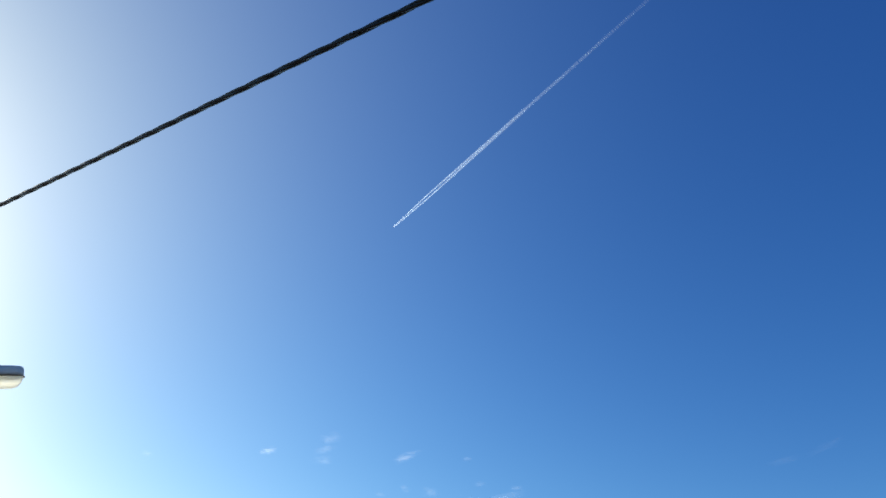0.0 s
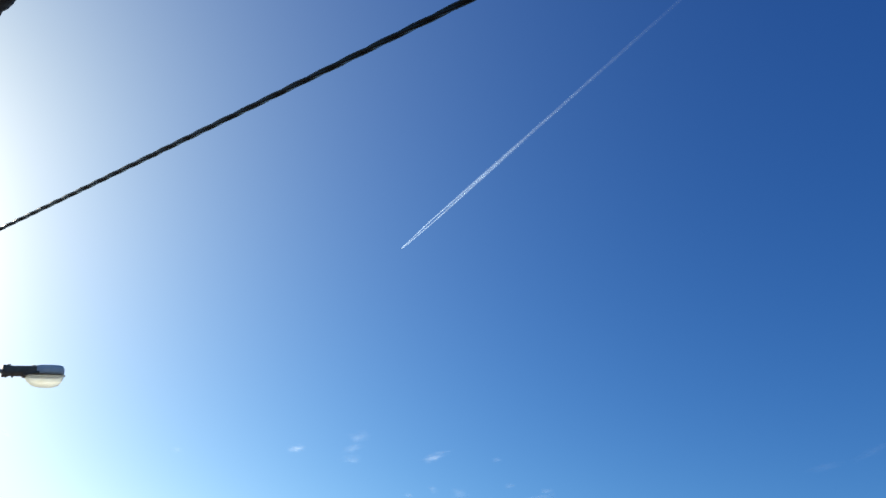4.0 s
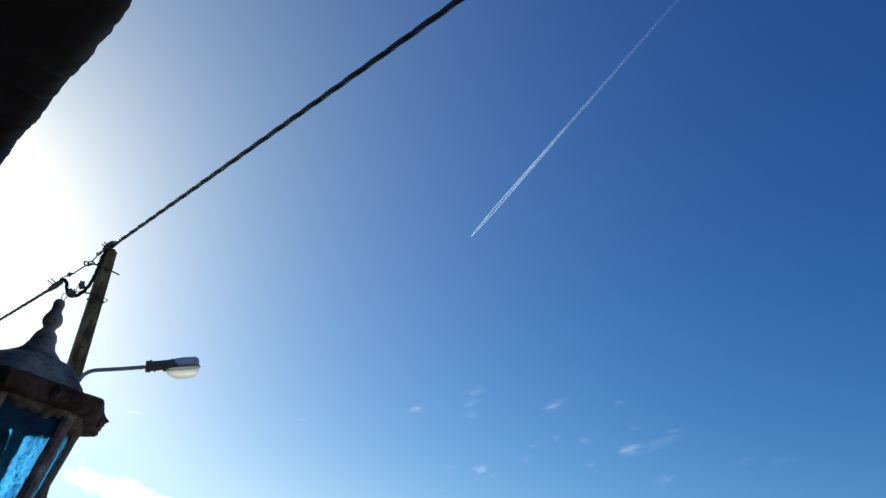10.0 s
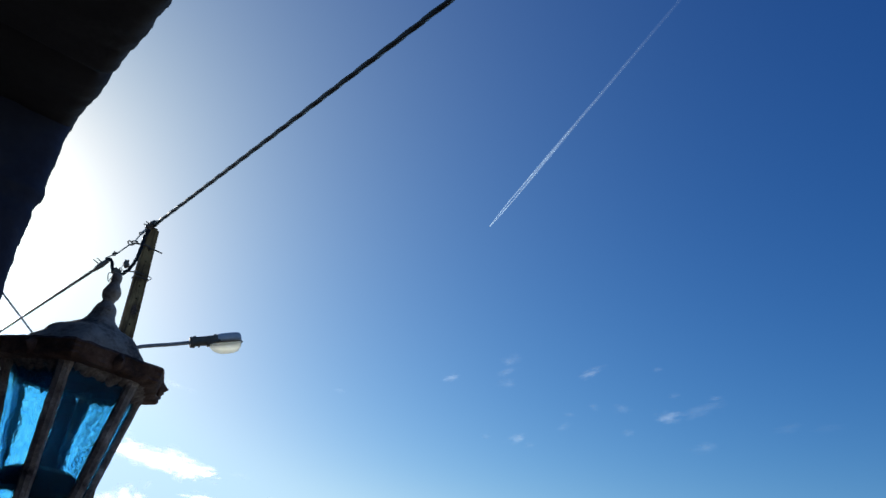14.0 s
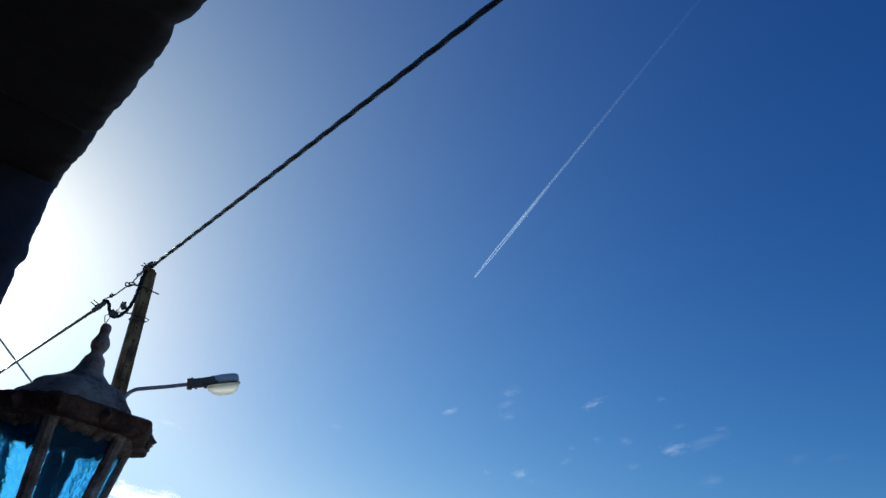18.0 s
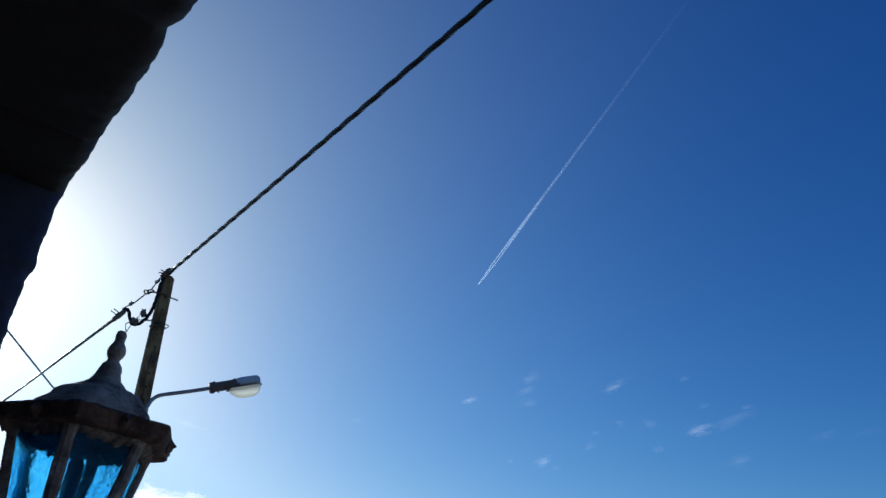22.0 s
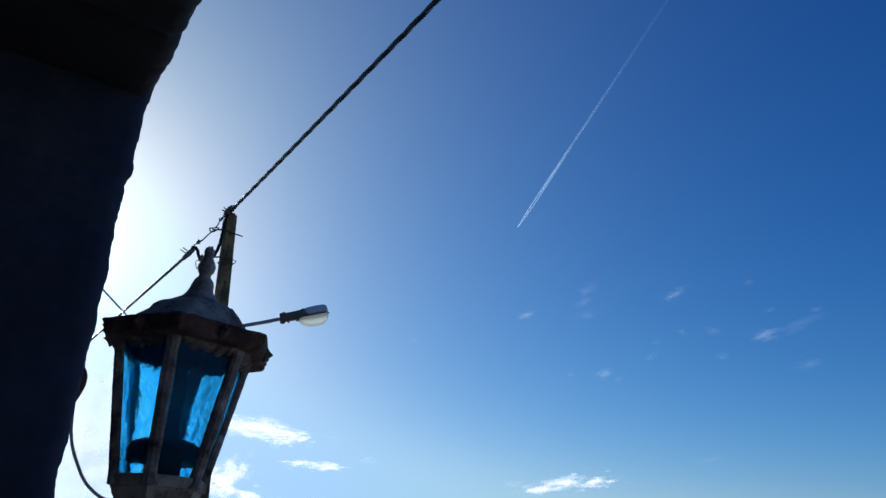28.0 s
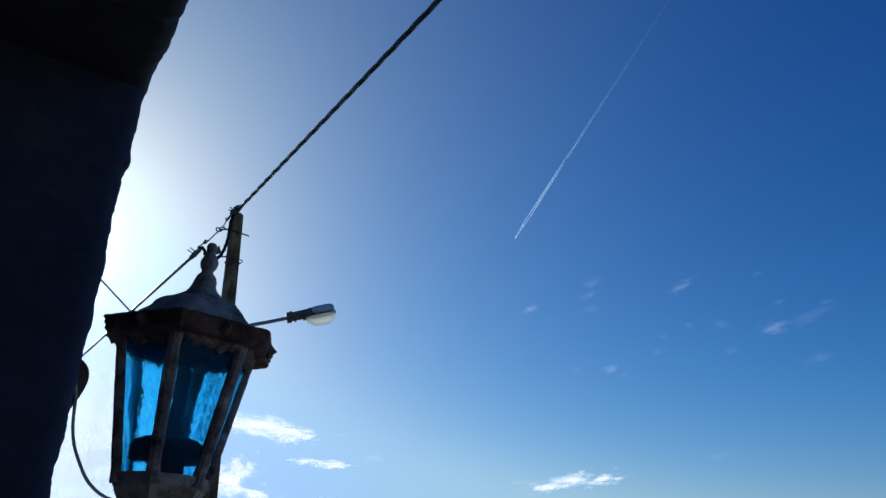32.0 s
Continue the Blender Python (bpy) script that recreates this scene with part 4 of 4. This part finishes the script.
def build_street_lamp():
    d = Vector((0.615, 0.150, 0.205))
    x = d.normalized()
    y = Vector((0, 0, 1)).cross(x).normalized()
    z = x.cross(y)
    m = Matrix((x, y, z)).transposed().to_4x4()
    m.translation = (-2.208, 9.638, 4.832)
    ob = thing("street_lamp", m, "grey street lamp, dark housing and milky bowl on bent arm", "street lamp")
    inv = m.inverted()
    arm = bent([inv @ Vector(p) for p in ((-2.965, 9.49, 4.37), (-2.935, 9.49, 4.47), (-2.90, 9.50, 4.56), (-2.83, 9.515, 4.625), (-2.70, 9.54, 4.67), (-2.45, 9.59, 4.745), (-2.202, 9.638, 4.826), (-2.15, 9.65, 4.843))], 7)
    part("arm", sweep(bmesh.new(), arm, 0.026, 12), GALV, ob, "galvanised bent arm")
    housing = part("housing", loft(bmesh.new(), [(-0.02, 0.05, -0.05, 0.045), (0.0, 0.075, -0.068, 0.062), (0.04, 0.08, -0.072, 0.064), (0.05, 0.075, -0.062, 0.058), (0.22, 0.085, -0.062, 0.06), (0.38, 0.098, -0.055, 0.066), (0.40, 0.094, -0.05, 0.062)]), HOUSING, ob, "dark gear housing")
    hood = part("hood", loft(bmesh.new(), [(0.34, 0.10, -0.050, 0.066), (0.40, 0.108, -0.054, 0.074), (0.52, 0.109, -0.056, 0.076), (0.605, 0.105, -0.056, 0.073), (0.640, 0.096, -0.055, 0.062), (0.657, 0.080, -0.054, 0.036), (0.662, 0.06, -0.053, 0.0)], 24, 3.6), HOOD, ob, "light grey hood")
    part("bowl", loft(bmesh.new(), [(0.235, 0.05, -0.086, -0.062), (0.255, 0.08, -0.118, -0.058), (0.30, 0.094, -0.160, -0.056), (0.37, 0.10, -0.192, -0.056), (0.48, 0.102, -0.200, -0.056), (0.56, 0.10, -0.194, -0.056), (0.615, 0.094, -0.172, -0.056), (0.645, 0.08, -0.132, -0.056), (0.655, 0.07, -0.095, -0.056)], 24, 3.4), BOWL, ob, "yellowed milky plastic bowl")
    part("seam", loft(bmesh.new(), [(0.28, 0.098, -0.062, -0.052), (0.45, 0.112, -0.062, -0.052), (0.60, 0.106, -0.062, -0.052), (0.662, 0.05, -0.062, -0.052)], 20, 2.4), HOUSING, hood, "dark gasket")
    part("clip", box(bmesh.new(), (0.645, -0.015, -0.066), (0.682, 0.015, -0.044), 0.004), STEEL, hood)
    part("collar", loft(bmesh.new(), [(-0.028, 0.060, -0.064, 0.054), (-0.022, 0.082, -0.076, 0.066), (0.024, 0.084, -0.078, 0.068), (0.030, 0.074, -0.066, 0.058)]), HOUSING, housing)
    for q in (0.03, 0.30):
        part("latch", box(bmesh.new(), (q, -0.02, 0.055), (q + 0.035, 0.02, 0.080), 0.005), STEEL, housing)
    part("baffle", loft(bmesh.new(), [(0.20, 0.07, -0.080, -0.04), (0.25, 0.09, -0.074, -0.03), (0.36, 0.104, -0.060, 0.0), (0.372, 0.10, -0.056, 0.0)], 20, 3.2), HOUSING, housing)
    for q in (0.02, 0.09):
        part("screw", sweep(bmesh.new(), [(q, 0, -0.07), (q, 0, -0.085)], 0.012, 8), STEEL, housing)


build_street_lamp()


# ---- the airliner and its trail; flying level, 0.2 of true size at 0.2 of the true distance ----
def build_plane():
    ob = thing("airplane", Matrix(), "tiny white jet airliner at the head of its contrail", "airplane")
    part("fuselage", sweep(bmesh.new(), [(0, y, 0) for y in (4.4, 4.2, 3.7, 3.0, 1.0, -2.0, -3.4, -4.4)], [0.05, 0.22, 0.36, 0.42, 0.42, 0.42, 0.28, 0.08], 14), AIRFRAME, ob)
    for s in (-1, 1):
        for name, pts in (("wing", ((0.3, 1.3), (4.0, -1.0), (4.0, -1.5), (0.3, -0.7))), ("tailplane", ((0.15, -3.2), (1.5, -4.1), (1.5, -4.5), (0.15, -4.2)))):
            bm = bmesh.new()
            lo, hi = [bm.verts.new((s * x, y, -0.05 + 0.06 * x)) for x, y in pts], [bm.verts.new((s * x, y, 0.05 + 0.06 * x)) for x, y in pts]
            bm.faces.new(lo), bm.faces.new(hi)
            for k in range(4):
                bm.faces.new((lo[k], lo[(k + 1) % 4], hi[(k + 1) % 4], hi[k]))
            part(name, bm, AIRFRAME, ob, "", False)
        part("engine", sweep(bmesh.new(), [(s * 1.3, y, -0.25) for y in (1.1, 1.0, 0.4, -0.1)], [0.2, 0.24, 0.24, 0.14], 12), AIRFRAME, ob)
    fin = bmesh.new()
    pts = ((-2.9, 0.3), (-4.0, 1.6), (-4.6, 1.6), (-4.3, 0.2))
    a, b = [fin.verts.new((-0.05, y, z)) for y, z in pts], [fin.verts.new((0.05, y, z)) for y, z in pts]
    fin.faces.new(a), fin.faces.new(b)
    for k in range(4):
        fin.faces.new((a[k], a[(k + 1) % 4], b[(k + 1) % 4], b[k]))
    part("fin", fin, AIRFRAME, ob, "", False)
    return ob


def ice_slices(rows, sides=9):
    """Thin round slices of ice cloud set across the trail; rows of (x, behind, z, radius, place along)."""
    bm = bmesh.new()
    layer = bm.loops.layers.uv.verify()
    for x, d, z, r, along in rows:
        turn = d * 1.3
        f = bm.faces.new([bm.verts.new((x + r * math.cos(turn + 2 * math.pi * k / sides), -d, z + r * math.sin(turn + 2 * math.pi * k / sides))) for k in range(sides)])
        for loop in f.loops:
            loop[layer].uv = (0.5, along)
    return bm


def build_contrail():
    ob = thing("contrail", Matrix(), "white double contrail that merges and fades behind the airliner", "contrail", "", "stuff")
    near = trail_vapour("fresh_contrail", [(0.0, 0.40), (0.12, 0.23), (0.3, 0.135), (0.5, 0.078), (0.75, 0.03), (1.0, 0.0)], 0.02)
    old = trail_vapour("old_contrail", [(0.0, 0.0), (0.128, 0.075), (0.235, 0.075), (0.405, 0.042), (0.575, 0.017), (0.79, 0.004), (1.0, 0.0)], 0.012)
    for s in (-1, 1):
        rows = []
        for i in range(320):
            d = 3.0 + 3.15 * (i + 0.4 * noise.noise(Vector((i * 0.7, s, 3.0))))
            x = s * (1.2 + 6.0 * min(1.0, d / 300.0) ** 0.8 - 3.0 * max(0.0, d - 300.0) / 700.0)
            r = (1.4 + 0.6 * min(1.0, d / 200.0) + 3.9 * d / 1000.0) * (1 + 0.14 * noise.noise(Vector((d * 0.03, s * 3.0, 1))))
            rows.append((x, d, -0.3 + 0.7 * noise.noise(Vector((d * 0.02, s, 0))), r, i / 319))
        part("stream", ice_slices(rows), near, ob)
    rows = []
    for i in range(340):
        d = 350.0 + 6.9 * (i + 0.4 * noise.noise(Vector((i * 0.7, 5.0, 3.0))))
        r = (7.2 - 2.0 * i / 339) * (1 + 0.14 * noise.noise(Vector((d * 0.025, 2.0, 0))))
        rows.append((1.5 * noise.noise(Vector((d * 0.01, 0, 0))), d, noise.noise(Vector((d * 0.01, 7, 0))), r, i / 339))
    part("old_trail", ice_slices(rows), old, ob)
    return ob


PLANE, TRAIL = build_plane(), build_contrail()
CLOUDS = []


def cloud(t, az, el, wide, high, tilt, mat):
    """A small cloud seen at t seconds towards az, el (degrees), its size in degrees; it drifts with the wind."""
    a, e = radians(az), radians(el)
    far = 4300.0 if el < 18 else 3500.0
    d = Vector((math.sin(a) * math.cos(e), math.cos(a) * math.cos(e), math.sin(e)))
    pace = min(1.0, far * math.sin(e) / 1204.0)
    wind = Vector((-5.29, -14.04, 0.71)) * pace
    words = {CLOUD_DENSE: "white ragged little cumulus cloud", CLOUD_GLARE: "thin white cloud veil that also carries the glare below the sun", CLOUD_MID: "thin white scrap of cloud", CLOUD_WISP: "faint white wisp of cloud", CLOUD_FAINT: "barely visible wisp of cloud"}[mat]
    ob = thing("cloud", Matrix(), words, "cloud", "small clouds low in the sky")
    w, h = far * radians(wide) / 2, far * radians(high) / 2
    rnd = random.Random(int(az * 100) + int(el * 1000))
    # a dense cloud is three puffs side by side, a thin one two veils behind one another
    if mat in (CLOUD_DENSE, CLOUD_GLARE):
        puffs = [(x + rnd.uniform(-0.08, 0.08), rnd.uniform(-0.2, 0.2), s, q, 0.0) for x, s, q in ((-0.5, 0.75, 0.85), (0.0, 1.0, 1.25), (0.52, 0.7, 0.75))]
    else:
        puffs = [(rnd.uniform(-0.15, 0.15), rnd.uniform(-0.15, 0.15), rnd.uniform(1.25, 1.6), rnd.uniform(1.25, 1.6), back) for back in (-0.4, 0.4)]
    for q, (ox, oy, sx, sz, back) in enumerate(puffs):
        bm = bmesh.new()
        layer = bm.loops.layers.uv.verify()
        nx, ny = 10, 6
        vs = {}
        for i in range(nx + 1):
            for j in range(ny + 1):
                u, v = i / nx * 2 - 1, j / ny * 2 - 1
                y = back * h + 0.6 * h * (u * u + v * v - 1) + 0.3 * h * noise.noise(Vector((u * 2, v * 2, az + q)))
                vs[i, j] = bm.verts.new((u * w * sx + ox * w, y, v * h * sz + oy * h))
        for i in range(nx):
            for j in range(ny):
                f = bm.faces.new((vs[i, j], vs[i + 1, j], vs[i + 1, j + 1], vs[i, j + 1]))
                for loop, (ii, jj) in zip(f.loops, ((i, j), (i + 1, j), (i + 1, j + 1), (i, j + 1))):
                    loop[layer].uv = (ii / nx, jj / ny)
        part("puff" if mat in (CLOUD_DENSE, CLOUD_GLARE) else "veil", bm, mat, ob)
    turn = pose(0, 0, 0, 0, 0, -az) @ pose(0, 0, 0, el, 0, 0) @ pose(0, 0, 0, 0, -tilt, 0)
    start = Vector((0, 0, EYE)) + d * far - wind * t
    CLOUDS.append((ob, Matrix.Translation(start) @ turn, Matrix.Translation(start + wind * 32.0) @ turn))


cloud(32, 20.15, 20.30, 2.8, 1.05, 24, CLOUD_MID)
cloud(32, 26.50, 16.66, 3.1, 1.5, 8, CLOUD_MID)
cloud(32, 28.90, 17.05, 5.0, 1.6, 18, CLOUD_WISP)
cloud(32, 30.15, 17.98, 1.77, 0.64, 8, CLOUD_WISP)
cloud(32, 27.03, 18.35, 1.24, 0.58, 5, CLOUD_WISP)
cloud(32, 12.75, 21.10, 2.9, 1.5, 12, CLOUD_WISP)
cloud(32, 12.35, 20.00, 2.6, 1.0, 24, CLOUD_WISP)
cloud(32, 12.45, 18.95, 2.6, 1.0, 12, CLOUD_WISP)
cloud(32, 7.52, 19.09, 2.00, 0.91, 15, CLOUD_MID)
cloud(32, 22.54, 17.06, 2.0, 1.2, 0, CLOUD_WISP)
cloud(32, 20.24, 17.25, 1.12, 0.78, 5, CLOUD_WISP)
cloud(32, 13.82, 14.26, 2.38, 1.15, 25, CLOUD_MID)
cloud(32, 14.93, 13.75, 1.32, 0.70, 5, CLOUD_WISP)
cloud(32, 11.13, 14.29, 0.98, 0.62, 0, CLOUD_WISP)
cloud(32, 17.67, 15.48, 2.18, 0.78, 25, CLOUD_WISP)
cloud(32, 18.26, 16.57, 1.13, 0.61, 0, CLOUD_WISP)
cloud(32, 23.10, 15.16, 1.52, 0.84, 10, CLOUD_WISP)
cloud(32, 28.99, 14.17, 2.41, 0.80, 5, CLOUD_WISP)
cloud(32, 25.78, 20.57, 1.09, 0.67, 0, CLOUD_WISP)
cloud(32, 10.60, 5.80, 7.1, 1.55, 8, CLOUD_DENSE)
cloud(32, 6.25, 5.75, 2.61, 0.61, 3, CLOUD_MID)
cloud(32, -14.32, 9.15, 9.06, 2.3, -6, CLOUD_DENSE)
cloud(32, -11.34, 8.53, 3.92, 1.04, 5, CLOUD_DENSE)
cloud(32, -8.89, 6.75, 5.2, 0.95, -3, CLOUD_DENSE)
cloud(32, -5.04, 7.18, 2.19, 0.88, 0, CLOUD_MID)
cloud(32, -15.81, 5.65, 4.63, 2.95, 10, CLOUD_DENSE)
cloud(32, -15.23, 4.44, 5.03, 1.68, -5, CLOUD_DENSE)
cloud(32, -7.86, 8.80, 2.64, 0.70, -8, CLOUD_WISP)
cloud(32, 21.30, 7.65, 2.89, 0.74, 8, CLOUD_WISP)
cloud(32, -12.13, 4.30, 3.39, 0.85, -5, CLOUD_MID)
cloud(32, -8.53, 4.16, 2.57, 0.86, 0, CLOUD_MID)
cloud(23, 34.71, 14.99, 2.76, 1.02, 10, CLOUD_FAINT)
cloud(23, 37.20, 14.93, 3.08, 0.85, 5, CLOUD_FAINT)
cloud(23, 28.66, 13.54, 3.68, 0.98, 5, CLOUD_FAINT)
cloud(9, -12.85, 13.93, 2.45, 0.82, -8, CLOUD_MID)
cloud(9, -11.55, 13.78, 1.23, 0.57, -8, CLOUD_WISP)
cloud(9, -0.14, 15.44, 1.31, 0.61, 0, CLOUD_WISP)
cloud(0, 52.01, 18.59, 3.93, 0.79, 22, CLOUD_FAINT)
cloud(0, 49.22, 17.93, 3.60, 0.64, 15, CLOUD_FAINT)
cloud(32, -25.57, 8.70, 8.87, 7.66, 0, CLOUD_GLARE)
cloud(32, -25.77, 4.46, 10.19, 7.45, 0, CLOUD_GLARE)


def motions():
    heading = 9.3
    for ob in (PLANE, TRAIL):
        walk(ob, [(t, pose(752.36 - 9.309 * t, 2557.94 + 47.723 * t, 1901.7, 0, 0, heading)) for t in (0.0, 8.0, 16.0, 24.0, 32.0)])
    for ob, m0, m1 in CLOUDS:
        walk(ob, [(t, Matrix.Translation((m1.translation - m0.translation) * (t / 32.0)) @ m0) for t in (0.0, 8.0, 16.0, 24.0, 32.0)])


motions()
